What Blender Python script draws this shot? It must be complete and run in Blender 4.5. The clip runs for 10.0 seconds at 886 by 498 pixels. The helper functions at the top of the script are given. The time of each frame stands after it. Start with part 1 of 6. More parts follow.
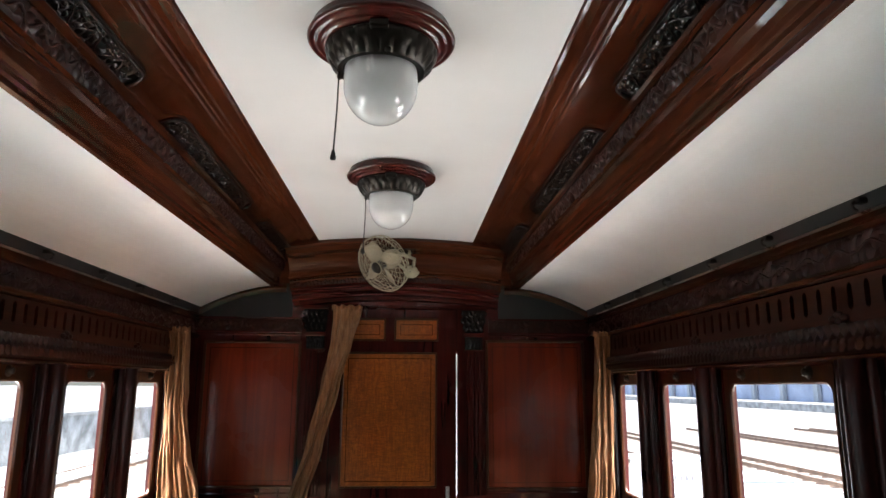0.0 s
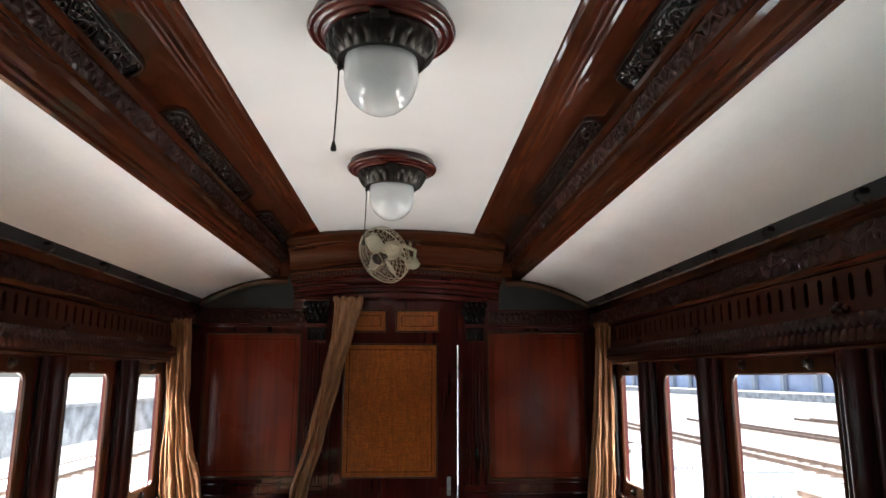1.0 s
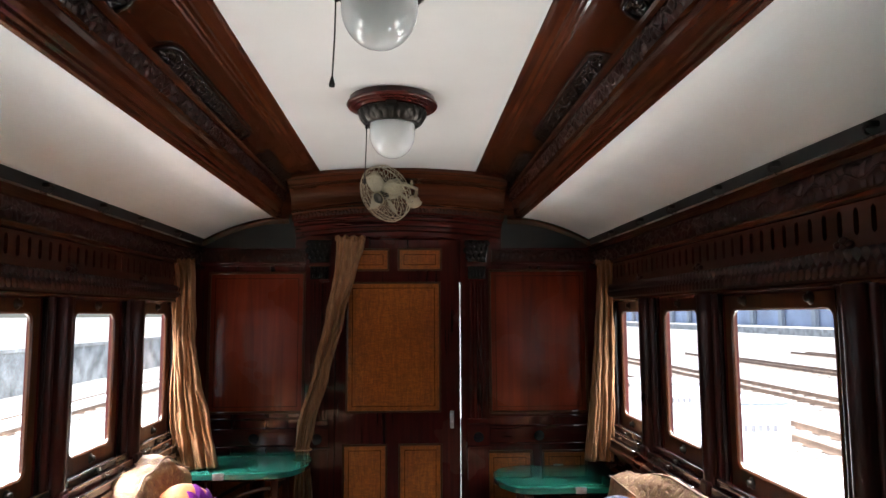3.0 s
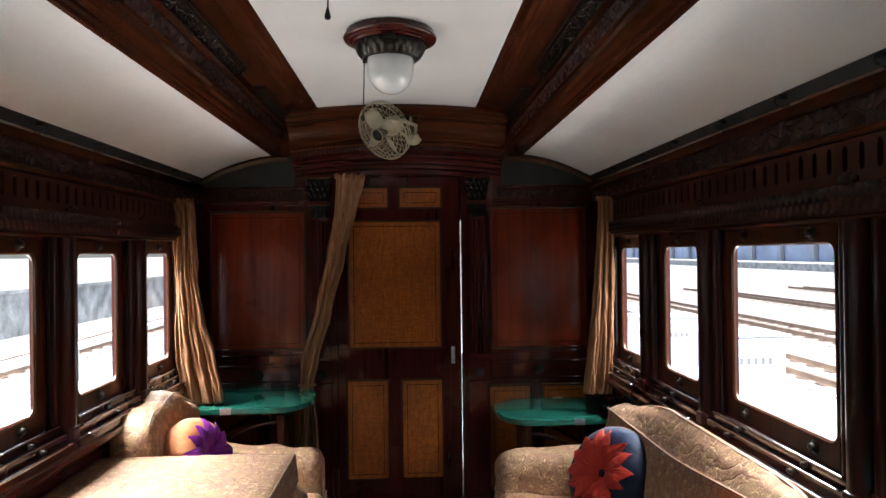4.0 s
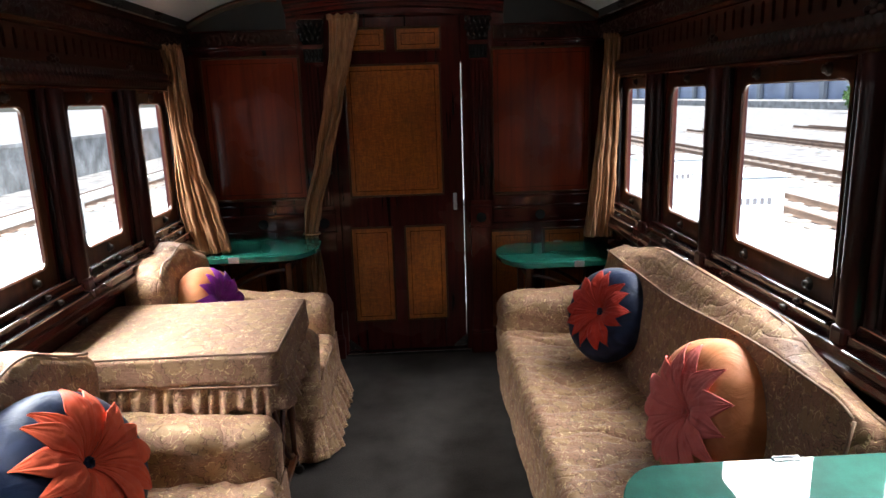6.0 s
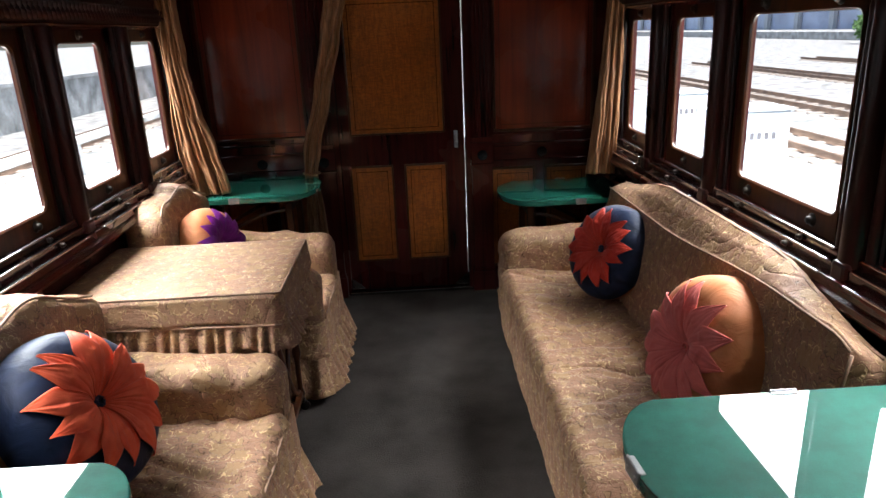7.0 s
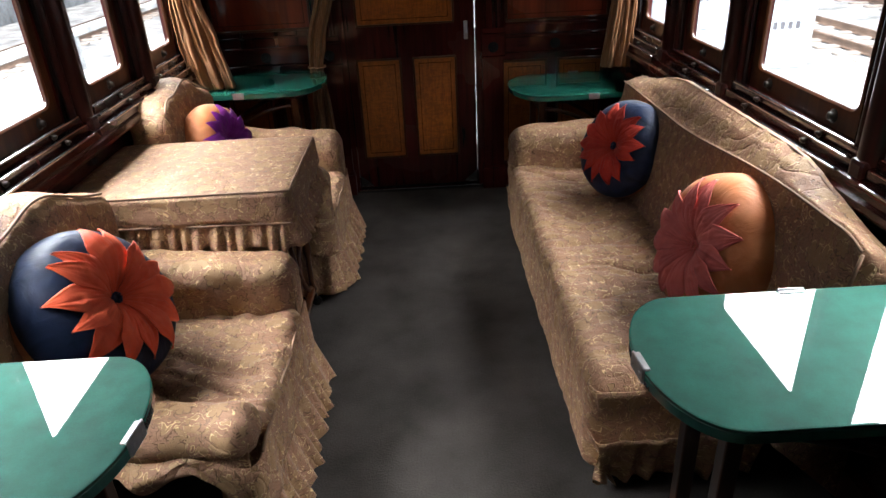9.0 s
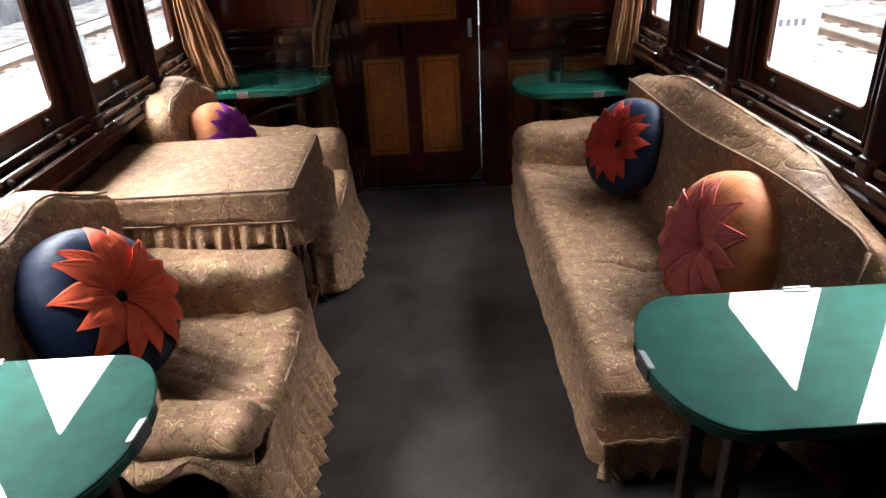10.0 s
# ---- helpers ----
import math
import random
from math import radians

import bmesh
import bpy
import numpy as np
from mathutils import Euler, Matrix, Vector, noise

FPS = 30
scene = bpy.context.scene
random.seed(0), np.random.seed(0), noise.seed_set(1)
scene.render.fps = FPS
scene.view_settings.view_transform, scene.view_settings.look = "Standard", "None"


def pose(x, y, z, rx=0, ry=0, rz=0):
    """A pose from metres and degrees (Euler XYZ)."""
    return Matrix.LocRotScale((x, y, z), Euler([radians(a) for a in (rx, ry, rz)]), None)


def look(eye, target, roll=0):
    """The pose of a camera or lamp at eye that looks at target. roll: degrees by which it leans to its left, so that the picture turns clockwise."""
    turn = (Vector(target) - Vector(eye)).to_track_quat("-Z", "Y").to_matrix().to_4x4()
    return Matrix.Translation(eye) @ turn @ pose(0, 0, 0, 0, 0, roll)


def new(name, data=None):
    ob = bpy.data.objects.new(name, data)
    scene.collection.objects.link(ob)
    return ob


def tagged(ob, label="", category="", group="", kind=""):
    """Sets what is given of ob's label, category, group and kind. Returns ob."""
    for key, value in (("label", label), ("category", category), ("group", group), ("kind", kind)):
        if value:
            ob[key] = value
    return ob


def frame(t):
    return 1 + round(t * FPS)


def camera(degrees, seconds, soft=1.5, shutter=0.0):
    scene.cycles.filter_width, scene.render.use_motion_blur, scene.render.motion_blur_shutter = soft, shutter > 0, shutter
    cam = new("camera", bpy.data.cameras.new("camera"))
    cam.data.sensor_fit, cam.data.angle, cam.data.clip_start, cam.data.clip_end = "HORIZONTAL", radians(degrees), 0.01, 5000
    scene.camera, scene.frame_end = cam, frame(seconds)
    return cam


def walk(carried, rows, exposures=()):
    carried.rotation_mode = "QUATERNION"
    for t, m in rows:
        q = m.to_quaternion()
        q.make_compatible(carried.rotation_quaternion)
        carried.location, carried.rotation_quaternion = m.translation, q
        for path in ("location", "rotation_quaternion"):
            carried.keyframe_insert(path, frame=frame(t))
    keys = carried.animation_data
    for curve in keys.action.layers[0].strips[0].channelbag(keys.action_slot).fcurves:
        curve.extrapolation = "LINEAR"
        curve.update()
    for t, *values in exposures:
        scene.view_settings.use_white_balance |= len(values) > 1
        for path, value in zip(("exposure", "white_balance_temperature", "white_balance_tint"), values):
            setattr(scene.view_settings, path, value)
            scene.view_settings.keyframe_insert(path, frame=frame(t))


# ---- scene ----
cam = camera(66.9, 10.0)
PATH = [
    (0.0, (0.0000, 0.0000, 1.6800), (0.1530, 2.9352, 2.2810), 0.25),
    (0.5, (-0.0001, 0.0008, 1.6800), (0.1517, 2.9403, 2.2602), 0.17),
    (1.0, (-0.0002, 0.0017, 1.6800), (0.1498, 2.9446, 2.2430), 0.15),
    (1.5, (-0.0003, 0.0025, 1.6801), (0.1493, 2.9495, 2.2213), 0.14),
    (2.0, (-0.0004, 0.0033, 1.6801), (0.1474, 2.9589, 2.1730), 0.07),
    (2.5, (-0.0010, 0.0075, 1.6802), (0.1453, 2.9773, 2.0790), -0.08),
    (4.0, (-0.0027, 0.0200, 1.6806), (0.1400, 3.0166, 1.6951), -0.70),
    (4.5, (-0.0034, 0.0255, 1.6807), (0.1367, 3.0175, 1.5111), -0.91),
    (5.0, (-0.0041, 0.0310, 1.6809), (0.1309, 3.0095, 1.3479), -1.22),
    (5.5, (-0.0049, 0.0366, 1.6811), (0.1241, 2.9927, 1.1865), -1.48),
    (6.0, (-0.0056, 0.0421, 1.6812), (0.1150, 2.9652, 1.0173), -1.84),
    (7.5, (-0.0074, 0.0554, 1.6816), (0.0878, 2.8654, 0.6351), -2.58),
    (8.0, (-0.0080, 0.0601, 1.6817), (0.0776, 2.8223, 0.5144), -2.61),
    (8.5, (-0.0086, 0.0648, 1.6819), (0.0551, 2.7794, 0.4063), -2.63),
    (9.0, (-0.0087, 0.0654, 1.6819), (0.0307, 2.7427, 0.3288), -2.90),
    (9.5, (-0.0088, 0.0661, 1.6819), (0.0198, 2.7389, 0.3197), -3.02),
    (10.0, (-0.0089, 0.0668, 1.6819), (0.0118, 2.7409, 0.3223), -3.09),
]
EXPOSURES = [(0.0, 2.68), (2.0, 2.70), (3.0, 2.54), (4.0, 2.29), (5.0, 2.08), (6.0, 1.98), (7.5, 1.90), (10.0, 1.72)]
SKY, SUN, AZ, EL = 0.10, 3.0, 172, 60
SKY_EAST, SKY_WEST, YARD_FILL = 2450.0, 4100.0, 34.0
GRILLES = [(0.65, 1.72), (1.98, 3.00), (3.30, 3.98)]
walk(cam, [(t, look(eye, target, roll)) for t, eye, target, roll in PATH], EXPOSURES)

# ---- daylight ----
world = bpy.data.worlds.new("overcast_sky")
scene.world = world
world.use_nodes = True
wn = world.node_tree.nodes
sky = wn.new("ShaderNodeTexSky")
sky.sky_type, sky.sun_disc = "NISHITA", False
sky.sun_elevation, sky.sun_rotation = radians(EL), radians(AZ)
sky.dust_density, sky.air_density = 3.0, 1.0
wn["Background"].inputs["Strength"].default_value = SKY
world.node_tree.links.new(sky.outputs[0], wn["Background"].inputs["Color"])
sun_data = bpy.data.lights.new("sun", "SUN")
sun_data.energy, sun_data.angle, sun_data.color = SUN, radians(12), (1.0, 0.96, 0.9)
sun = new("sun", sun_data)
sun.matrix_world = look((0, 0, 0), (-math.sin(radians(AZ)) * math.cos(radians(EL)), -math.cos(radians(AZ)) * math.cos(radians(EL)), -math.sin(radians(EL))))

# unseen area lamps added for the bright overcast sky on both sides, and for the light that the pale yard throws up at
# the windows
for s, power in ((1, SKY_EAST), (-1, SKY_WEST)):
    for nm, watts, h, z, mid, aim, long, wide, tint in (("sky_light", power, 4.95, 6.75, 7.2, -0.1, 15, 5.0, (0.93, 0.97, 1.0)), ("yard_fill", YARD_FILL, 3.0, -0.45, 2.4, 1.7, 6.0, 1.3, (1.0, 0.96, 0.90))):
        ld = bpy.data.lights.new(nm, "AREA")
        ld.shape, ld.size, ld.size_y, ld.energy, ld.color = "RECTANGLE", long, wide, watts, tint
        lo = new(nm, ld)
        lo.matrix_world = look((-0.075 + s * h, mid, z), (-0.075 + s * 0.2, mid, aim))


# ---- materials ----
def node_mat(name, rough=0.5, metal=0.0, coat=0.0, sheen=0.0, spec=0.5):
    m = bpy.data.materials.new(name)
    m.use_nodes = True
    p = m.node_tree.nodes["Principled BSDF"]
    p.inputs["Roughness"].default_value, p.inputs["Metallic"].default_value = rough, metal
    p.inputs["Coat Weight"].default_value, p.inputs["Sheen Weight"].default_value = coat, sheen
    p.inputs["Coat Roughness"].default_value = 0.08
    p.inputs["Specular IOR Level"].default_value = spec
    return m, m.node_tree, p


def nd(tree, kind, **values):
    n = tree.nodes.new(kind)
    for k, v in values.items():
        n.inputs[k.replace("_", " ")].default_value = v
    return n


def coords(tree, scale=(1, 1, 1)):
    tc = tree.nodes.new("ShaderNodeTexCoord")
    mp = tree.nodes.new("ShaderNodeMapping")
    mp.inputs["Scale"].default_value = scale
    tree.links.new(tc.outputs["Object"], mp.inputs["Vector"])
    return mp.outputs["Vector"]


def ramp(tree, fac, stops):
    r = tree.nodes.new("ShaderNodeValToRGB")
    while len(r.color_ramp.elements) < len(stops):
        r.color_ramp.elements.new(0.5)
    for e, (pos, col) in zip(r.color_ramp.elements, stops):
        e.position, e.color = pos, (*col, 1)
    tree.links.new(fac, r.inputs["Fac"])
    return r.outputs["Color"]


def bump(tree, p, height, strength, distance=0.01):
    b = nd(tree, "ShaderNodeBump", Strength=strength, Distance=distance)
    tree.links.new(height, b.inputs["Height"])
    tree.links.new(b.outputs["Normal"], p.inputs["Normal"])


def mix(tree, fac, a, b, mode="MIX"):
    m = tree.nodes.new("ShaderNodeMix")
    m.data_type, m.blend_type = "RGBA", mode
    for sock, v in ((m.inputs[0], fac), (m.inputs[6], a), (m.inputs[7], b)):
        if isinstance(v, (int, float)):
            sock.default_value = v
        elif isinstance(v, tuple):
            sock.default_value = (*v, 1)
        else:
            tree.links.new(v, sock)
    return m.outputs[2]


def wood(name, dark, mid, light, axis="z", rough=0.22, coat=0.6, grain=1.0):
    """Varnished timber with grain along one axis."""
    m, t, p = node_mat(name, rough, coat=coat, spec=0.16)
    p.inputs["Coat Roughness"].default_value = 0.05
    along = {"x": (1.2, 26, 26), "y": (26, 1.2, 26), "z": (26, 26, 1.2)}[axis]
    v = coords(t, tuple(a * grain for a in along))
    n1 = nd(t, "ShaderNodeTexNoise", Scale=1.0, Detail=6.0, Roughness=0.6, Distortion=0.8)
    t.links.new(v, n1.inputs["Vector"])
    n2 = nd(t, "ShaderNodeTexNoise", Scale=2.3, Detail=3.0)
    t.links.new(coords(t), n2.inputs["Vector"])
    base = ramp(t, n1.outputs["Fac"], [(0.25, dark), (0.52, mid), (0.78, light)])
    worn = ramp(t, n2.outputs["Fac"], [(0.3, (0.72, 0.72, 0.72)), (0.7, (1.15, 1.12, 1.1))])
    t.links.new(mix(t, 1.0, base, worn, "MULTIPLY"), p.inputs["Base Color"])
    rr = nd(t, "ShaderNodeMapRange", To_Min=rough * 0.75, To_Max=rough * 1.6)
    t.links.new(n2.outputs["Fac"], rr.inputs["Value"])
    t.links.new(rr.outputs[0], p.inputs["Roughness"])
    bump(t, p, n1.outputs["Fac"], 0.05, 0.002)
    return m


MAHOGANY = wood("mahogany", (0.0190, 0.0032, 0.0028), (0.0520, 0.0072, 0.0056), (0.0880, 0.0130, 0.0085), "z")
MAHOGANY_Y = wood("mahogany_long", (0.0190, 0.0032, 0.0028), (0.0520, 0.0072, 0.0056), (0.0880, 0.0130, 0.0085), "y")
MAHOGANY_X = wood("mahogany_cross", (0.0190, 0.0032, 0.0028), (0.0520, 0.0072, 0.0056), (0.0880, 0.0130, 0.0085), "x")
RED_PANEL = wood("red_mahogany_panel", (0.0840, 0.0120, 0.0058), (0.1820, 0.0265, 0.0098), (0.2700, 0.0430, 0.0145), "z", 0.24, 0.38, 0.6)
RED_PANEL.node_tree.nodes["Principled BSDF"].inputs["Coat Roughness"].default_value = 0.13
BROWN = wood("brown_walnut", (0.030, 0.0072, 0.0030), (0.064, 0.0155, 0.0060), (0.105, 0.027, 0.0105), "y", 0.20)
BROWN_X = wood("brown_walnut_cross", (0.028, 0.0078, 0.0034), (0.060, 0.0165, 0.0066), (0.098, 0.029, 0.0115), "x", 0.20)
BROWN_Z = wood("brown_walnut_upright", (0.0300, 0.0103, 0.0043), (0.0660, 0.0205, 0.0076), (0.1020, 0.0342, 0.0135), "z", 0.3)
SLOT_WOOD = wood("slot_board_walnut", (0.023, 0.0056, 0.0028), (0.048, 0.0115, 0.0050), (0.078, 0.019, 0.008), "y", 0.40, 0.10)
POST_WOOD = wood("window_post_mahogany", (0.010, 0.002, 0.002), (0.027, 0.005, 0.004), (0.048, 0.009, 0.006), "z", 0.28, 0.18)
CARVED = wood("carved_dark_oak", (0.012, 0.0030, 0.0020), (0.029, 0.0064, 0.0040), (0.052, 0.0125, 0.007), "y", 0.30, 0.15)
BLACKWOOD = wood("ebonised_wood", (0.004, 0.003, 0.003), (0.009, 0.006, 0.006), (0.016, 0.010, 0.009), "z", 0.2)


def satinwood():
    """Amber panel wood with a rippled figure and fine dark flecks."""
    m, t, p = node_mat("satinwood_panel", 0.28, coat=0.45)
    n1 = nd(t, "ShaderNodeTexNoise", Scale=1.0, Detail=7.0, Roughness=0.65, Distortion=1.2)
    t.links.new(coords(t, (60, 60, 9)), n1.inputs["Vector"])
    n2 = nd(t, "ShaderNodeTexNoise", Scale=1.0, Detail=4.0, Distortion=2.0)
    t.links.new(coords(t, (14, 14, 70)), n2.inputs["Vector"])
    n3 = nd(t, "ShaderNodeTexNoise", Scale=3.0, Detail=2.0)
    t.links.new(coords(t), n3.inputs["Vector"])
    a = ramp(t, n1.outputs["Fac"], [(0.3, (0.18, 0.048, 0.0075)), (0.55, (0.33, 0.094, 0.0135)), (0.8, (0.47, 0.146, 0.022))])
    b = ramp(t, n2.outputs["Fac"], [(0.38, (0.72, 0.70, 0.66)), (0.62, (1.2, 1.2, 1.15))])
    c = ramp(t, n3.outputs["Fac"], [(0.3, (0.8, 0.78, 0.75)), (0.7, (1.12, 1.12, 1.1))])
    t.links.new(mix(t, 1.0, mix(t, 0.8, a, b, "MULTIPLY"), c, "MULTIPLY"), p.inputs["Base Color"])
    bump(t, p, n2.outputs["Fac"], 0.04, 0.002)
    return m


SATIN = satinwood()


def plain(name, col, rough=0.5, metal=0.0, var=0.15, scale=8.0, coat=0.0, sheen=0.0, bumps=0.0, bscale=60.0, spec=0.5):
    """A surface of one colour with stains at two sizes and a fine relief."""
    m, t, p = node_mat(name, rough, metal, coat, sheen, spec)
    n1 = nd(t, "ShaderNodeTexNoise", Scale=scale, Detail=5.0)
    n2 = nd(t, "ShaderNodeTexNoise", Scale=bscale, Detail=3.0)
    v = coords(t)
    t.links.new(v, n1.inputs["Vector"]), t.links.new(v, n2.inputs["Vector"])
    lo, hi = tuple(c * (1 - var) for c in col), tuple(min(1, c * (1 + var)) for c in col)
    base = ramp(t, n1.outputs["Fac"], [(0.3, lo), (0.7, hi)])
    fine = ramp(t, n2.outputs["Fac"], [(0.3, (1 - var * 0.6,) * 3), (0.7, (1.0,) * 3)])
    t.links.new(mix(t, 1.0, base, fine, "MULTIPLY"), p.inputs["Base Color"])
    if bumps:
        bump(t, p, n2.outputs["Fac"], bumps, 0.003)
    return m


# one canvas in two tones: daylight on the side ceilings is put into the colour
CEILING = plain("clerestory_canvas_darkened", (0.64, 0.635, 0.625), 0.75, var=0.05, scale=2.5, bumps=0.12, bscale=260)
DECK_LIT = plain("deck_canvas_lightened", (0.83, 0.82, 0.805), 0.75, var=0.05, scale=2.5, bumps=0.12, bscale=260)
DARK_BAND = plain("dark_green_grey_band", (0.022, 0.024, 0.023), 0.55, var=0.25)
CARPET = plain("grey_carpet", (0.050, 0.043, 0.039), 0.95, var=0.32, scale=4.0, bumps=0.9, bscale=140, spec=0.06)
CHROME = plain("worn_chrome", (0.55, 0.55, 0.55), 0.42, 0.75, var=0.15, scale=30)
STEEL = plain("polished_steel_track", (0.55, 0.56, 0.58), 0.18, 1.0, var=0.2, scale=14)
BRONZE = plain("dark_bronze", (0.03, 0.026, 0.022), 0.35, 0.8, var=0.3, scale=40, bumps=0.1)
CREAM = plain("aged_cream_enamel", (0.42, 0.37, 0.26), 0.4, var=0.2, scale=14, coat=0.3)
OPAL = plain("opal_glass", (0.70, 0.72, 0.72), 0.08, var=0.03, scale=10, coat=0.6)
BLACK = plain("black_cord", (0.012, 0.011, 0.010), 0.6, var=0.3)
# near-black colour that holds the shade inside slots, grilles and under the chair cover
RECESS_SHADE = plain("recess_shade_black", (0.006, 0.005, 0.005), 0.9, var=0.3)
RED_PAINT = plain("red_enamel", (0.45, 0.02, 0.02), 0.35)
GREENTOP = plain("green_leathercloth", (0.006, 0.110, 0.074), 0.65, var=0.25, scale=14, coat=1.0, bumps=0.03, bscale=300, spec=0.18)
GREENTOP.node_tree.nodes["Principled BSDF"].inputs["Coat Roughness"].default_value = 0.015
GREENEDGE = plain("green_glass_edge", (0.03, 0.20, 0.14), 0.12, var=0.2, scale=20, coat=1.0)


def brocade():
    """Tan damask: scattered many-petalled flowers and scrolling stems outlined in raised gold thread, on the cloth's own UV in metres."""
    m, t, p = node_mat("gold_brocade", 0.62, spec=0.25)
    v = coords(t)
    uv = t.nodes.new("ShaderNodeTexCoord").outputs["UV"]

    def calc(op, a, b=0.0):
        n = t.nodes.new("ShaderNodeMath")
        n.operation = op
        for sock, q in ((n.inputs[0], a), (n.inputs[1], b)):
            if isinstance(q, (int, float)):
                sock.default_value = q
            else:
                t.links.new(q, sock)
        return n.outputs[0]

    def vec(op, a, b):
        n = t.nodes.new("ShaderNodeVectorMath")
        n.operation = op
        for sock, q in ((n.inputs[0], a), (n.inputs[1], b)):
            if isinstance(q, tuple):
                sock.default_value = q
            else:
                t.links.new(q, sock)
        return n.outputs[0]

    sway = nd(t, "ShaderNodeTexNoise", Scale=32.0, Detail=2.0)
    t.links.new(uv, sway.inputs["Vector"])
    w = vec("ADD", uv, vec("MULTIPLY", vec("SUBTRACT", sway.outputs["Color"], (0.5, 0.5, 0.5)), (0.024, 0.024, 0.0)))
    cell = nd(t, "ShaderNodeTexVoronoi", Scale=9.5, Randomness=0.7)
    cell.voronoi_dimensions = "2D"
    t.links.new(w, cell.inputs["Vector"])
    local = t.nodes.new("ShaderNodeSeparateXYZ")
    t.links.new(vec("SUBTRACT", w, cell.outputs["Position"]), local.inputs[0])
    tone = t.nodes.new("ShaderNodeSeparateColor")
    t.links.new(cell.outputs["Color"], tone.inputs[0])
    ang = calc("ADD", calc("ARCTAN2", local.outputs[1], local.outputs[0]), calc("MULTIPLY", tone.outputs[0], 6.28))
    rad = calc("SQRT", calc("ADD", calc("MULTIPLY", local.outputs[0], local.outputs[0]), calc("MULTIPLY", local.outputs[1], local.outputs[1])))
    petal = calc("ABSOLUTE", calc("COSINE", calc("MULTIPLY", ang, 3.5)))
    size = calc("ADD", 0.025, calc("MULTIPLY", tone.outputs[1], 0.015))
    rim = calc("MULTIPLY", size, calc("ADD", 0.55, calc("MULTIPLY", 0.45, calc("POWER", petal, 0.7))))

    def line(value, width):
        return ramp(t, calc("DIVIDE", calc("ABSOLUTE", value), width), [(0.0, (1, 1, 1)), (0.55, (1, 1, 1)), (1.0, (0, 0, 0))])

    vein = mix(t, 1.0, line(petal, 0.10), ramp(t, calc("DIVIDE", rad, rim), [(0.30, (0, 0, 0)), (0.40, (0.8, 0.8, 0.8)), (0.99, (0.8, 0.8, 0.8)), (1.0, (0, 0, 0))]), "MULTIPLY")
    flower = mix(t, 1.0, line(calc("SUBTRACT", rad, rim), 0.0020), vein, "LIGHTEN")
    inside = ramp(t, calc("DIVIDE", rad, rim), [(0.94, (1, 1, 1)), (1.0, (0, 0, 0))])
    sc = nd(t, "ShaderNodeTexNoise", Scale=25.0, Detail=1.5, Roughness=0.45, Distortion=0.9)
    t.links.new(uv, sc.inputs["Vector"])
    stems = mix(t, 1.0, line(calc("SUBTRACT", sc.outputs["Fac"], 0.46), 0.0150), line(calc("SUBTRACT", sc.outputs["Fac"], 0.60), 0.0150), "ADD")
    lines = mix(t, inside, mix(t, 1.0, flower, stems, "LIGHTEN"), flower)
    leafy = ramp(t, sc.outputs["Fac"], [(0.597, (0, 0, 0)), (0.612, (1, 1, 1))])
    patch = mix(t, 1.0, inside, leafy, "LIGHTEN")
    weave = nd(t, "ShaderNodeTexNoise", Scale=520.0, Detail=2.0)
    t.links.new(v, weave.inputs["Vector"])
    slub = nd(t, "ShaderNodeTexNoise", Scale=1.0, Detail=3.0)
    t.links.new(coords(t, (35, 240, 240)), slub.inputs["Vector"])
    ground = ramp(t, weave.outputs["Fac"], [(0.3, (0.305, 0.167, 0.104)), (0.7, (0.440, 0.252, 0.160))])
    ground = mix(t, 1.0, ground, ramp(t, slub.outputs["Fac"], [(0.35, (0.86, 0.85, 0.84)), (0.65, (1.1, 1.1, 1.1))]), "MULTIPLY")
    body = mix(t, patch, ground, mix(t, 0.70, ground, (0.400, 0.258, 0.130)))
    worn = nd(t, "ShaderNodeTexNoise", Scale=2.6, Detail=3.0)
    t.links.new(v, worn.inputs["Vector"])
    body = mix(t, 1.0, body, ramp(t, worn.outputs["Fac"], [(0.32, (0.82, 0.79, 0.77)), (0.68, (1.08, 1.07, 1.05))]), "MULTIPLY")
    glint = nd(t, "ShaderNodeTexNoise", Scale=26.0, Detail=2.0)
    t.links.new(uv, glint.inputs["Vector"])
    gold = mix(t, 1.0, lines, ramp(t, glint.outputs["Fac"], [(0.47, (0, 0, 0)), (0.56, (1, 1, 1))]), "MULTIPLY")
    thread = mix(t, gold, mix(t, lines, body, (0.150, 0.080, 0.040)), (0.74, 0.52, 0.27))
    t.links.new(thread, p.inputs["Base Color"])
    t.links.new(ramp(t, lines, [(0.0, (0.62,) * 3), (1.0, (0.36,) * 3)]), p.inputs["Roughness"])
    t.links.new(ramp(t, gold, [(0.0, (0.0,) * 3), (1.0, (0.35,) * 3)]), p.inputs["Metallic"])
    # loose creases in the cover
    folds = nd(t, "ShaderNodeTexNoise", Scale=7.0, Detail=3.0, Distortion=0.9)
    t.links.new(v, folds.inputs["Vector"])
    ridge = ramp(t, calc("ABSOLUTE", calc("SUBTRACT", folds.outputs["Fac"], 0.5)), [(0.0, (0, 0, 0)), (0.04, (0.6, 0.6, 0.6)), (0.16, (1, 1, 1))])
    hh = mix(t, 0.42, mix(t, 0.22, ridge, weave.outputs["Fac"]), lines)
    bump(t, p, hh, 0.85, 0.010)
    return m


BROCADE = brocade()
CORD = plain("tan_piping_cord", (0.30, 0.178, 0.11), 0.7, var=0.2, scale=30, bumps=0.2, bscale=200)


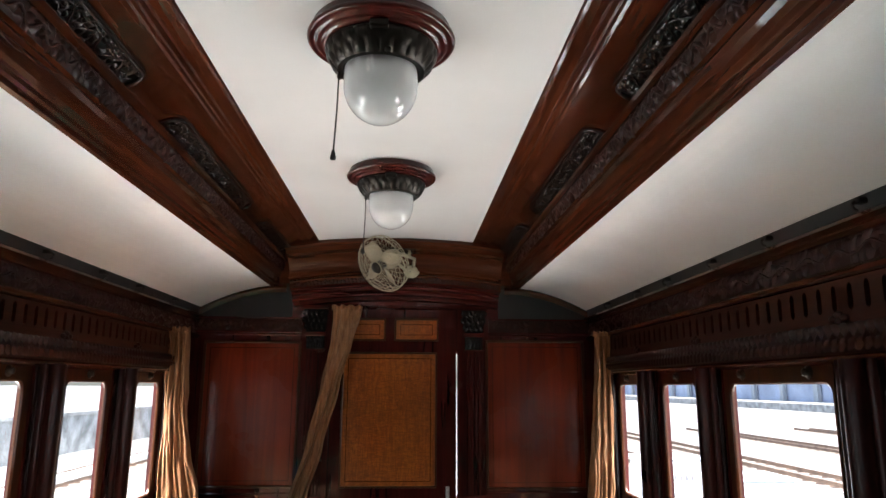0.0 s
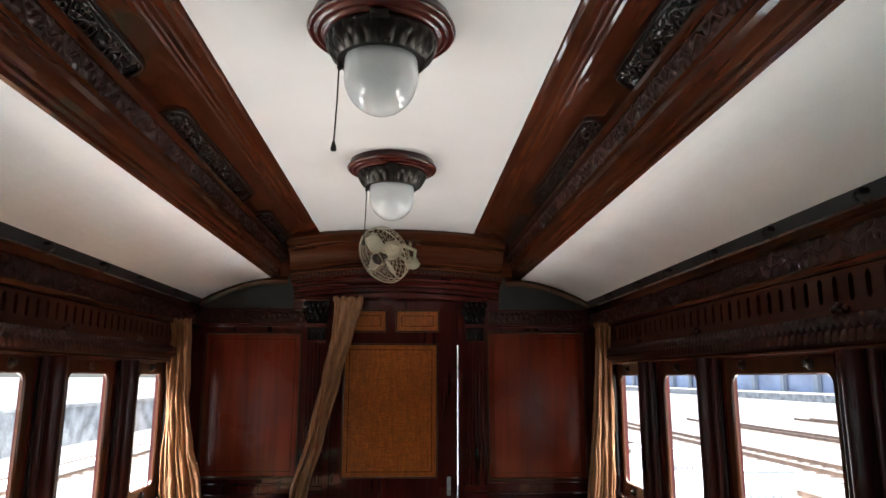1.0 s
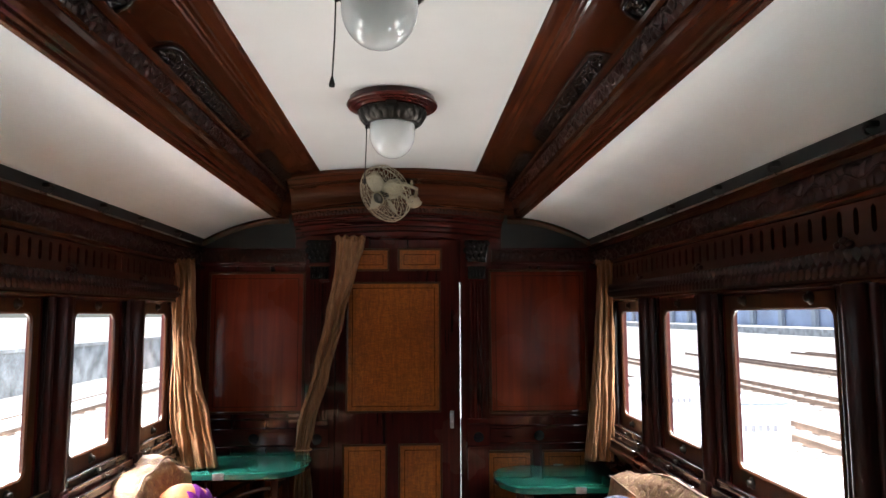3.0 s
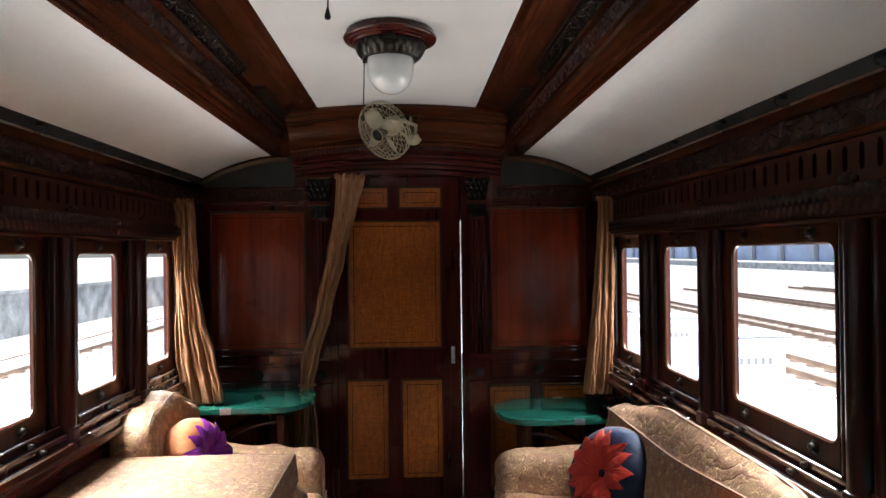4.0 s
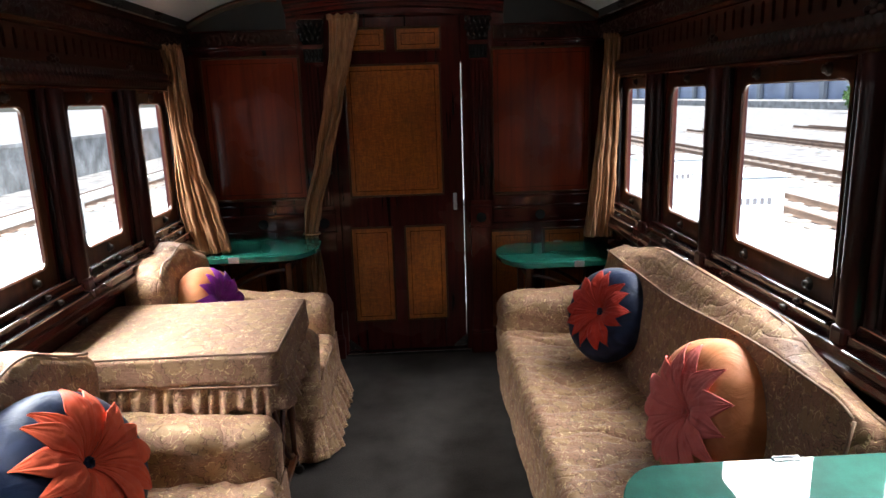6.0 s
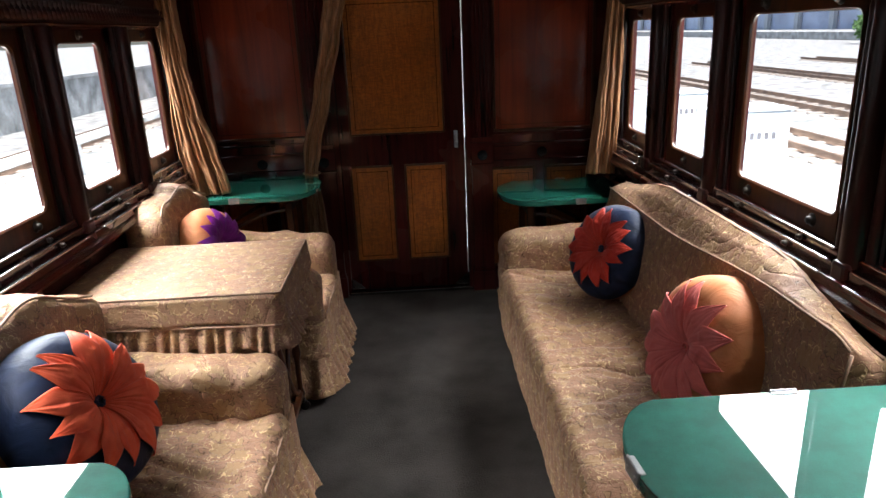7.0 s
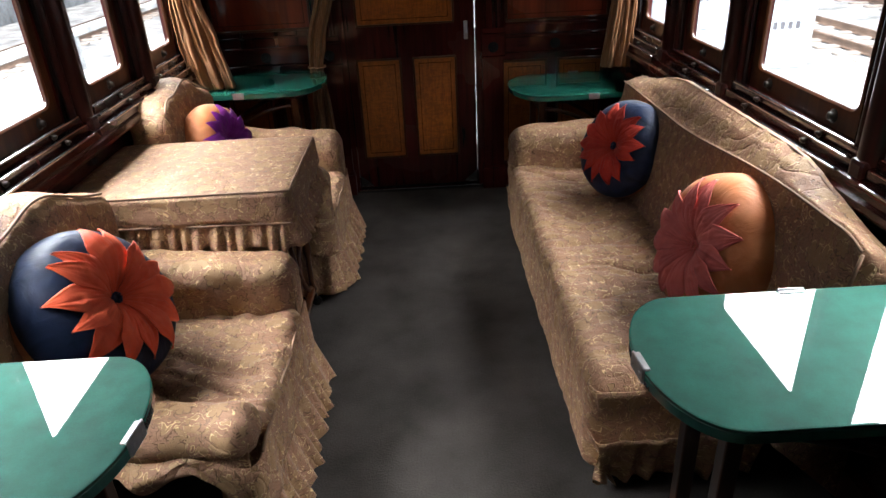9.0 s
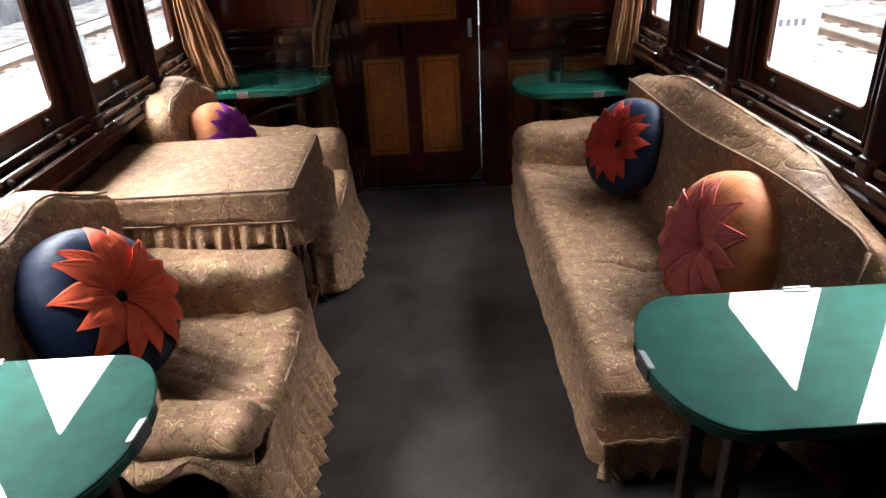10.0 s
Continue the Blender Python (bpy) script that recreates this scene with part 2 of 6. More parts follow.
def satin(name, col, bright):
    m, t, p = node_mat(name, 0.56, sheen=0.06, spec=0.24)
    p.inputs["Anisotropic"].default_value = 0.6
    n = nd(t, "ShaderNodeTexNoise", Scale=11.0, Detail=5.0, Distortion=1.2)
    t.links.new(coords(t), n.inputs["Vector"])
    t.links.new(ramp(t, n.outputs["Fac"], [(0.3, col), (0.7, bright)]), p.inputs["Base Color"])
    bump(t, p, n.outputs["Fac"], 0.42, 0.014)
    return m


NAVY = satin("navy_satin", (0.0060, 0.0110, 0.030), (0.017, 0.030, 0.074))
ORANGE = satin("orange_red_satin", (0.78, 0.085, 0.032), (0.92, 0.150, 0.062))
REDSAT = satin("dark_red_satin", (0.42, 0.025, 0.015), (0.55, 0.05, 0.025))
CORAL = satin("coral_pink_satin", (0.70, 0.145, 0.120), (0.84, 0.215, 0.175))
GOLDSAT = satin("copper_gold_satin", (0.50, 0.155, 0.052), (0.66, 0.245, 0.098))
PURPLE = satin("purple_satin", (0.14, 0.006, 0.16), (0.24, 0.016, 0.27))


def drape():
    m, t, p = node_mat("tan_silk_curtain", 0.5, spec=0.3)
    n = nd(t, "ShaderNodeTexNoise", Scale=1.0, Detail=5.0)
    t.links.new(coords(t, (90, 90, 6)), n.inputs["Vector"])
    n2 = nd(t, "ShaderNodeTexNoise", Scale=10.0, Detail=3.0)
    t.links.new(coords(t), n2.inputs["Vector"])
    a = ramp(t, n.outputs["Fac"], [(0.3, (0.21, 0.098, 0.046)), (0.7, (0.37, 0.190, 0.092))])
    t.links.new(mix(t, 0.5, a, ramp(t, n2.outputs["Fac"], [(0.3, (0.7,) * 3), (0.7, (1.1,) * 3)]), "MULTIPLY"), p.inputs["Base Color"])
    p.inputs["Transmission Weight"].default_value = 0.0
    bump(t, p, n2.outputs["Fac"], 0.3, 0.006)
    return m


DRAPE = drape()


def glass():
    m, t, p = node_mat("window_glass", 0.0)
    out = t.nodes["Material Output"]
    tr, gl = t.nodes.new("ShaderNodeBsdfTransparent"), t.nodes.new("ShaderNodeBsdfGlossy")
    gl.inputs["Roughness"].default_value = 0.01
    mx = t.nodes.new("ShaderNodeMixShader")
    mx.inputs[0].default_value = 0.04
    t.links.new(tr.outputs[0], mx.inputs[1]), t.links.new(gl.outputs[0], mx.inputs[2])
    t.links.new(mx.outputs[0], out.inputs["Surface"])
    t.nodes.remove(p)
    return m


GLASS = glass()
BALLAST = plain("pale_ballast", (0.25, 0.255, 0.255), 0.95, var=0.55, scale=1.6, bumps=0.6, bscale=9)
RAIL = plain("rusty_rail_steel", (0.15, 0.098, 0.070), 0.55, 0.3, var=0.35, scale=3)
SLEEPER = plain("weathered_sleeper", (0.20, 0.175, 0.155), 0.9, var=0.3, scale=3)
CONCRETE = plain("stained_concrete", (0.27, 0.28, 0.28), 0.9, var=0.5, scale=1.3, bumps=0.2, bscale=8)
WHITE = plain("white_painted_steel", (0.27, 0.30, 0.33), 0.5, var=0.10, scale=2)
BLUE = plain("far_blue_steel", (0.36, 0.42, 0.55), 0.6, var=0.3, scale=0.2)
INK = plain("faded_stencil_ink", (0.06, 0.06, 0.07), 0.8, var=0.2)

# ---- building helpers ----
XC = -0.075                      # the car's centre line
YE = 4.32                        # face of the end wall
Y0 = -2.2                        # face of the wall behind the camera


def X(s, h):
    return XC + s * h


def obj(name, bm, mat, parent=None, smooth=False, label=""):
    me = bpy.data.meshes.new(name)
    bmesh.ops.recalc_face_normals(bm, faces=bm.faces)
    bm.to_mesh(me)
    bm.free()
    me.materials.append(mat)
    if smooth:
        me.polygons.foreach_set("use_smooth", [True] * len(me.polygons))
    ob = new(name, me)
    if parent:
        ob.parent = parent
    if label:
        tagged(ob, label)
    return ob


def cloth_uv(me):
    """Lays the cloth's pattern on from the side that each face looks to, in metres."""
    uv = me.uv_layers.new(name="cloth").data
    for f in me.polygons:
        n = [abs(q) for q in f.normal]
        ax = n.index(max(n))
        for li in f.loop_indices:
            c = me.vertices[me.loops[li].vertex_index].co
            uv[li].uv = ((c.y, c.z + 0.37), (c.x + 0.21, c.z), (c.x, c.y))[ax]


def raw(name, verts, faces, mat, parent=None, smooth=False, label=""):
    me = bpy.data.meshes.new(name)
    me.from_pydata([tuple(v) for v in verts], [], [tuple(f) for f in faces])
    me.update()
    if mat is BROCADE:
        cloth_uv(me)
    me.materials.append(mat)
    if smooth:
        me.polygons.foreach_set("use_smooth", [True] * len(me.polygons))
    ob = new(name, me)
    if parent:
        ob.parent = parent
    if label:
        tagged(ob, label)
    return ob


def thing(name, label, category, kind="", group=""):
    return tagged(new(name), label, category, group, kind)


def box(bm, x0, x1, y0, y1, z0, z1, bev=0.0, seg=2):
    x0, x1, y0, y1, z0, z1 = min(x0, x1), max(x0, x1), min(y0, y1), max(y0, y1), min(z0, z1), max(z0, z1)
    m = Matrix.Translation(((x0 + x1) / 2, (y0 + y1) / 2, (z0 + z1) / 2)) @ Matrix.Diagonal((x1 - x0, y1 - y0, z1 - z0, 1))
    r = bmesh.ops.create_cube(bm, size=1, matrix=m)
    if bev:
        es = list({e for v in r["verts"] for e in v.link_edges})
        bmesh.ops.bevel(bm, geom=es, offset=bev, segments=seg, affect="EDGES", profile=0.5)


def boxes(name, mat, parent, *bs, bev=0.0, label="", smooth=False):
    bm = bmesh.new()
    for b in bs:
        box(bm, *b, bev=bev)
    return obj(name, bm, mat, parent, smooth, label)


def sweep(name, profile, ends, mat, parent=None, smooth=False, label="", closed=True, axis="y", rise=None, steps=1):
    """A moulding: the profile (across, up) drawn from ends[0] to ends[1] along y or x; rise(a) lifts it on the way."""
    verts, faces, n = [], [], len(profile)
    for i in range(steps + 1):
        a = ends[0] + (ends[1] - ends[0]) * i / steps
        dz = rise(a) if rise else 0
        for u, w in profile:
            verts.append((u, a, w + dz) if axis == "y" else (a, u, w + dz))
    for i in range(steps):
        for j in range(n if closed else n - 1):
            k = (j + 1) % n
            faces.append((i * n + j, i * n + k, (i + 1) * n + k, (i + 1) * n + j))
    if closed:
        faces += [tuple(range(n)), tuple(range(steps * n, steps * n + n))]
    return raw(name, verts, faces, mat, parent, smooth, label)


def lathe(bm, profile, m=Matrix(), seg=32):
    """Turns (radius, height) points about z."""
    rings = []
    for r, h in profile:
        if r < 1e-5:
            rings.append([bm.verts.new(m @ Vector((0, 0, h)))])
        else:
            rings.append([bm.verts.new(m @ Vector((r * math.cos(2 * math.pi * i / seg), r * math.sin(2 * math.pi * i / seg), h))) for i in range(seg)])
    for a, b in zip(rings, rings[1:]):
        for i in range(seg):
            j = (i + 1) % seg
            if len(a) == 1 and len(b) > 1:
                bm.faces.new((a[0], b[i], b[j]))
            elif len(b) == 1 and len(a) > 1:
                bm.faces.new((a[i], a[j], b[0]))
            elif len(a) > 1:
                bm.faces.new((a[i], a[j], b[j], b[i]))


def tube(bm, pts, r, seg=8, closed=False):
    pts = [Vector(p) for p in pts]
    n = len(pts)
    rings = []
    up = Vector((0.13, 0.31, 0.94)).normalized()
    for i, p in enumerate(pts):
        d = (pts[(i + 1) % n] - pts[i - 1]) if closed else (pts[min(i + 1, n - 1)] - pts[max(i - 1, 0)])
        d.normalize()
        a = d.cross(up)
        if a.length < 1e-3:
            a = d.cross(Vector((1, 0, 0)))
        a.normalize()
        b = d.cross(a)
        rr = r(i / max(1, n - 1)) if callable(r) else r
        rings.append([bm.verts.new(p + rr * (math.cos(2 * math.pi * k / seg) * a + math.sin(2 * math.pi * k / seg) * b)) for k in range(seg)])
    for i in range(n if closed else n - 1):
        a, b = rings[i], rings[(i + 1) % n]
        for k in range(seg):
            bm.faces.new((a[k], a[(k + 1) % seg], b[(k + 1) % seg], b[k]))
    if not closed:
        bm.faces.new(rings[0]), bm.faces.new(rings[-1])


def ball_template():
    bm = bmesh.new()
    bmesh.ops.create_icosphere(bm, subdivisions=2, radius=1)
    v = np.array([x.co[:] for x in bm.verts])
    f = np.array([[q.index for q in x.verts] for x in bm.faces])
    bm.free()
    return v, f


BALL = ball_template()


def leaf_template():
    """A carved leaf: a curled, ridged blade 1 long in x, domed in z."""
    v, f = [], []
    nu, nv = 7, 5
    for i in range(nu):
        u = i / (nu - 1)
        w = 0.42 * math.sin(math.pi * min(1, u * 0.92 + 0.06)) ** 0.8 * (1 + 0.22 * math.cos(u * 22))
        for j in range(nv):
            q = j / (nv - 1) * 2 - 1
            z = (1 - abs(q) ** 1.6) * 0.34 * math.sin(math.pi * (u * 0.85 + 0.1)) + 0.10 * (1 - abs(q)) * math.cos(q * 9)
            v.append((u - 0.5, q * w + 0.18 * math.sin(u * 2.6), z))
    for i in range(nu - 1):
        for j in range(nv - 1):
            a = i * nv + j
            f.append((a, a + 1, a + nv + 1, a + nv))
    return np.array(v), np.array(f)


LEAF = leaf_template()


def lumps(name, mats, mat, parent=None, template=None, label=""):
    """Many carved pieces joined into one mesh, one for every matrix."""
    tv, tf = template or LEAF
    hv = np.c_[tv, np.ones(len(tv))]
    vs = np.concatenate([hv @ np.array(m).T for m in mats])[:, :3]
    fs = np.concatenate([tf + i * len(tv) for i in range(len(mats))])
    ob = raw(name, vs, fs.tolist(), mat, parent, True, label)
    return ob


def carved_run(name, plane, a0, a1, width, mat, parent, pitch=0.06, depth=0.012, seed=1, label=""):
    """Scrolling leaves along a band. plane(a, b, d): the place at a along, b across (from -0.5 to 0.5 of width), d proud of it."""
    rnd = random.Random(seed)
    mats, n = [], int((a1 - a0) / pitch)
    for i in range(n):
        a = a0 + (i + 0.5) * (a1 - a0) / n
        for k in range(3):
            b = (0.26 * math.sin(i * 2.1 + k * 2.2) + rnd.uniform(-0.1, 0.1)) * width
            aa = a + (k - 1) * pitch * 0.33
            ang = (0.9 if (i + k) % 2 else -0.9) + rnd.uniform(-0.5, 0.5)
            o = Vector(plane(aa, b, 0.0))
            ea = (Vector(plane(aa + 0.01, b, 0)) - o).normalized()
            eb = (Vector(plane(aa, b + 0.01, 0)) - o).normalized()
            en = (Vector(plane(aa, b, 0.01)) - o).normalized()
            s = width * rnd.uniform(0.55, 0.80)
            u = ea * math.cos(ang) + eb * math.sin(ang)
            w = eb * math.cos(ang) - ea * math.sin(ang)
            m = Matrix.Identity(4)
            m.col[0][:3], m.col[1][:3], m.col[2][:3], m.col[3][:3] = u * s, w * s, en * depth * rnd.uniform(1.6, 2.6), o
            mats.append(m)
    return tagged(lumps(name, mats, mat, parent, label=label), kind="stuff")


def leaf_band(name, plane, a0, a1, width, mat, parent, pitch=0.034, depth=0.010):
    """A garland: pairs of leaves that spread from a middle stem, one pair after another, with a berry between."""
    mats, n = [], int((a1 - a0) / pitch)
    for i in range(n):
        a = a0 + (i + 0.5) * (a1 - a0) / n
        for side in (-1, 1):
            b = side * width * 0.22
            o = Vector(plane(a, b, 0.0))
            ea = (Vector(plane(a + 0.01, b, 0)) - o).normalized()
            eb = (Vector(plane(a, b + 0.01, 0)) - o).normalized()
            en = (Vector(plane(a, b, 0.01)) - o).normalized()
            ang = side * 0.75
            u, w = ea * math.cos(ang) + eb * math.sin(ang), eb * math.cos(ang) - ea * math.sin(ang)
            m = Matrix.Identity(4)
            m.col[0][:3], m.col[1][:3], m.col[2][:3], m.col[3][:3] = u * width * 0.66, w * width * 0.50, en * depth * 2.2, o
            mats.append(m)
    return tagged(lumps(name, mats, mat, parent), kind="stuff")


def soft_box(x0, x1, y0, y1, z0, z1, r, res=0.03, wrinkle=0.0, seed=0, sag=None, scale=6.0):
    """Verts and faces of a padded block with round edges and creases. sag(x, y, z) moves its skin."""
    c, h = Vector(((x0 + x1) / 2, (y0 + y1) / 2, (z0 + z1) / 2)), Vector(((x1 - x0) / 2, (y1 - y0) / 2, (z1 - z0) / 2))
    verts, faces, index = [], [], {}
    n = [max(4, int(2 * q / res)) for q in h]

    def put(p):
        k = tuple(round(q, 5) for q in p)
        if k not in index:
            core = Vector([max(-h[i] + r, min(h[i] - r, p[i])) for i in range(3)])
            d = Vector(p) - core
            q = core + (d.normalized() * r if d.length > 1e-6 else d)
            nn = d.normalized() if d.length > 1e-6 else Vector((0, 0, 1))
            w = c + q
            if wrinkle:
                o = Vector((seed * 7.1, seed * 3.3, seed))
                f = noise.noise(Vector((w.x * scale, w.y * scale, w.z * scale)) + o)
                g = noise.noise(Vector((w.x * scale * 0.8 + w.y * scale, w.y * scale * 2.4 - w.x * scale * 0.6, w.z * scale * 1.5)) + o * 2)
                w = w + nn * (wrinkle * f + wrinkle * 0.8 * (1 - abs(g) * 2))
            if sag:
                w = Vector(sag(w.x, w.y, w.z))
            index[k] = len(verts)
            verts.append(w)
        return index[k]

    for ax in range(3):
        a, b = (ax + 1) % 3, (ax + 2) % 3
        for sgn in (-1, 1):
            for i in range(n[a]):
                for j in range(n[b]):
                    quad = []
                    for di, dj in ((0, 0), (1, 0), (1, 1), (0, 1)):
                        p = [0, 0, 0]
                        p[ax] = sgn * h[ax]
                        p[a] = -h[a] + 2 * h[a] * (i + di) / n[a]
                        p[b] = -h[b] + 2 * h[b] * (j + dj) / n[b]
                        quad.append(put(p))
                    faces.append(quad if sgn > 0 else quad[::-1])
    return verts, faces


def soft(name, dims, r, mat, parent, res=0.03, wrinkle=0.0, seed=0, sag=None, label="", scale=6.0):
    v, f = soft_box(*dims, r, res, wrinkle, seed, sag, scale)
    return raw(name, v, f, mat, parent, True, label)


def cloth(name, at, nu, nv, mat, parent, label="", thick=0.004):
    """A sheet of cloth: at(u, v) for u, v from 0 to 1, with thickness."""
    verts = [Vector(at(i / nu, j / nv)) for i in range(nu + 1) for j in range(nv + 1)]
    faces = [(i * (nv + 1) + j, (i + 1) * (nv + 1) + j, (i + 1) * (nv + 1) + j + 1, i * (nv + 1) + j + 1) for i in range(nu) for j in range(nv)]
    ob = raw(name, verts, faces, mat, parent, True, label)
    md = ob.modifiers.new("thickness", "SOLIDIFY")
    md.thickness = thick
    return ob


def ruffle(name, path, top, bottom, mat, parent, pleat=0.05, amp=0.012, seed=0, flare=0.02, label=""):
    """A gathered frill along a path of (x, y); top and bottom are heights, or functions of the way along it."""
    pts = [Vector((p[0], p[1], 0)) for p in path]
    seg = [(b - a).length for a, b in zip(pts, pts[1:])]
    total = sum(seg)
    rnd = random.Random(seed)
    ph = [rnd.uniform(0, 6) for _ in range(6)]

    def at(u, v):
        d, i = u * total, 0
        while i < len(seg) - 1 and d > seg[i]:
            d -= seg[i]
            i += 1
        t = (pts[i + 1] - pts[i]) / max(seg[i], 1e-6)
        p = pts[i] + t * d
        nrm = Vector((t.y, -t.x, 0))
        s = u * total / pleat * 2 * math.pi
        w = math.sin(s + 1.2 * math.sin(s * 0.31 + ph[0])) + 0.5 * math.sin(s * 0.53 + ph[1])
        zt = top(u) if callable(top) else top
        zb = bottom(u) if callable(bottom) else bottom
        zb += 0.012 * math.sin(s * 0.27 + ph[2]) + 0.006 * math.sin(s + ph[3])
        q = p + nrm * (amp * w * (0.25 + 0.75 * v) + flare * v)
        return (q.x, q.y, zt + (zb - zt) * v)

    return cloth(name, at, max(12, int(total / pleat * 8)), 7, mat, parent, label, 0.003)

# ---- the car's shell ----
WINDOWS = [(0.98, 1.60), (1.90, 2.51), (2.83, 3.19), (3.55, 3.85)]
WB, WT = 1.115, 1.69             # glass from, to
HG = 1.30                        # glass stands this far from the centre line

bm = bmesh.new()
box(bm, X(-1, 1.36), X(1, 1.36), Y0 - 0.1, YE + 0.9, -0.12, 0.0)
floor = tagged(obj("floor", bm, CARPET), "worn dark grey carpet with faint dark stains", "carpet", kind="structure")


def side_wall(s, name):
    w = thing(name, "polished mahogany side wall with a panelled dado below the windows", "wall", "structure")
    h0, h1 = HG - 0.02, HG + 0.035
    boxes("dado", MAHOGANY_Y, w, (X(s, h0), X(s, h1), Y0 - 0.1, YE + 0.1, 0, WB - 0.075))
    boxes("header", MAHOGANY_Y, w, (X(s, h0), X(s, h1), Y0 - 0.1, YE + 0.1, WT + 0.055, 2.30))
    edges = [Y0 - 0.1] + [q for a, b in WINDOWS for q in (a - 0.05, b + 0.05)] + [YE + 0.1]
    for a, b in zip(edges[::2], edges[1::2]):
        boxes("pier", MAHOGANY, w, (X(s, h0), X(s, h1), a, b, WB - 0.075, WT + 0.055))
    # sill: stepped rails with two polished tracks
    prof = [(h0, 1.045), (h0 - 0.028, 1.045), (h0 - 0.03, 1.018), (h0 - 0.048, 1.012), (h0 - 0.048, 0.985), (h0 - 0.07, 0.978),
            (h0 - 0.075, 0.95), (h0 - 0.09, 0.943), (h0 - 0.095, 0.925), (h0 - 0.085, 0.91), (h0 - 0.02, 0.895), (h0, 0.89)]
    sweep("sill_moulding", [(X(s, a), b) for a, b in prof], (Y0, YE - 0.02), MAHOGANY_Y, w)
    for (a, b) in WINDOWS:
        for hh, zz in ((h0 - 0.029, 1.046), (h0 - 0.047, 1.013), (h0 - 0.073, 0.979)):
            bm = bmesh.new()
            box(bm, X(s, hh - 0.007), X(s, hh + 0.008), a - 0.09, b + 0.09, zz - 0.003, zz + 0.005, 0.003, 2)
            obj("track", bm, STEEL, w, label="polished steel sash track")
    # dado panels with rosettes and a lower rail
    prof = [(h0, 0.80), (h0 - 0.03, 0.795), (h0 - 0.035, 0.77), (h0 - 0.015, 0.755), (h0, 0.75)]
    sweep("dado_rail", [(X(s, a), b) for a, b in prof], (Y0, YE - 0.02), MAHOGANY_Y, w)
    sweep("skirting", [(X(s, a), b) for a, b in [(h0, 0), (h0 - 0.025, 0), (h0 - 0.025, 0.13), (h0 - 0.01, 0.15), (h0, 0.15)]], (Y0, YE - 0.02), MAHOGANY_Y, w)
    ys = [0.55, 1.75, 2.67, 3.37, 4.0]
    for y in ys:
        rosette(w, Vector((X(s, h0 - 0.002), y, 0.855)), Vector((-s, 0, 0)), 0.024)
    return w


def rosette(parent, p, n, r):
    """A small round carved flower set on a face with normal n."""
    m = Matrix.Translation(p) @ n.to_track_quat("Z", "Y").to_matrix().to_4x4()
    bm = bmesh.new()
    lathe(bm, [(0, 0.004), (r, 0.004), (r * 1.08, 0.008), (r, 0.012), (r * 0.86, 0.007), (0.0, 0.007)], m, 20)
    for k in range(8):
        a = k * math.pi / 4
        bmesh.ops.create_icosphere(bm, subdivisions=1, radius=r * 0.24, matrix=m @ Matrix.Translation((0.55 * r * math.cos(a), 0.55 * r * math.sin(a), 0.008)))
    bmesh.ops.create_icosphere(bm, subdivisions=2, radius=r * 0.28, matrix=m @ Matrix.Translation((0, 0, 0.01)))
    return obj("rosette", bm, BLACKWOOD, parent, True)


wall_east, wall_west = side_wall(1, "wall_east"), side_wall(-1, "wall_west")


def rounded_frame(bm, s, h0, h1, y0, y1, z0, z1, gy0, gy1, gz0, gz1, r=0.035, n=5):
    """A sash: a flat ring between a rectangle and a round-cornered opening, h0 to h1 deep."""
    inner, outer = [], []
    for cy, cz, a0 in ((gy1 - r, gz1 - r, 0), (gy0 + r, gz1 - r, 90), (gy0 + r, gz0 + r, 180), (gy1 - r, gz0 + r, 270)):
        for k in range(n + 1):
            a = radians(a0 + 90 * k / n)
            iy, iz = cy + r * math.cos(a), cz + r * math.sin(a)
            inner.append((iy, iz))
            oy = y1 if math.cos(a) > 0.70 else y0 if math.cos(a) < -0.70 else iy
            oz = z1 if math.sin(a) > 0.70 else z0 if math.sin(a) < -0.70 else iz
            if abs(math.cos(a)) <= 0.70 and abs(math.sin(a)) <= 0.70:
                oy, oz = (y1 if math.cos(a) > 0 else y0), (z1 if math.sin(a) > 0 else z0)
            outer.append((oy, oz))
    # corner points go to the rectangle's corners
    m = len(inner)
    for q, (cy, cz) in enumerate(((y1, z1), (y0, z1), (y0, z0), (y1, z0))):
        outer[q * (n + 1) + n // 2] = (cy, cz)
    rings = []
    bev = 0.006
    ci, cj = (gy0 + gy1) / 2, (gz0 + gz1) / 2
    for pts, h in ((outer, h1), (outer, h0), (inner, h0), (inner, h0 + bev), (inner, h1)):
        grow = 1.0
        rings.append([bm.verts.new((X(s, h), ci + (y - ci) * grow, cj + (z - cj) * grow)) for y, z in pts])
    # widen the front lip slightly for a chamfer
    for v in rings[2]:
        v.co.y += math.copysign(bev, v.co.y - ci)
        v.co.z += math.copysign(bev, v.co.z - cj)
    for a, b in zip(rings, rings[1:] + rings[:1]):
        for i in range(m):
            j = (i + 1) % m
            try:
                bm.faces.new((a[i], a[j], b[j], b[i]))
            except ValueError:
                pass
    return inner


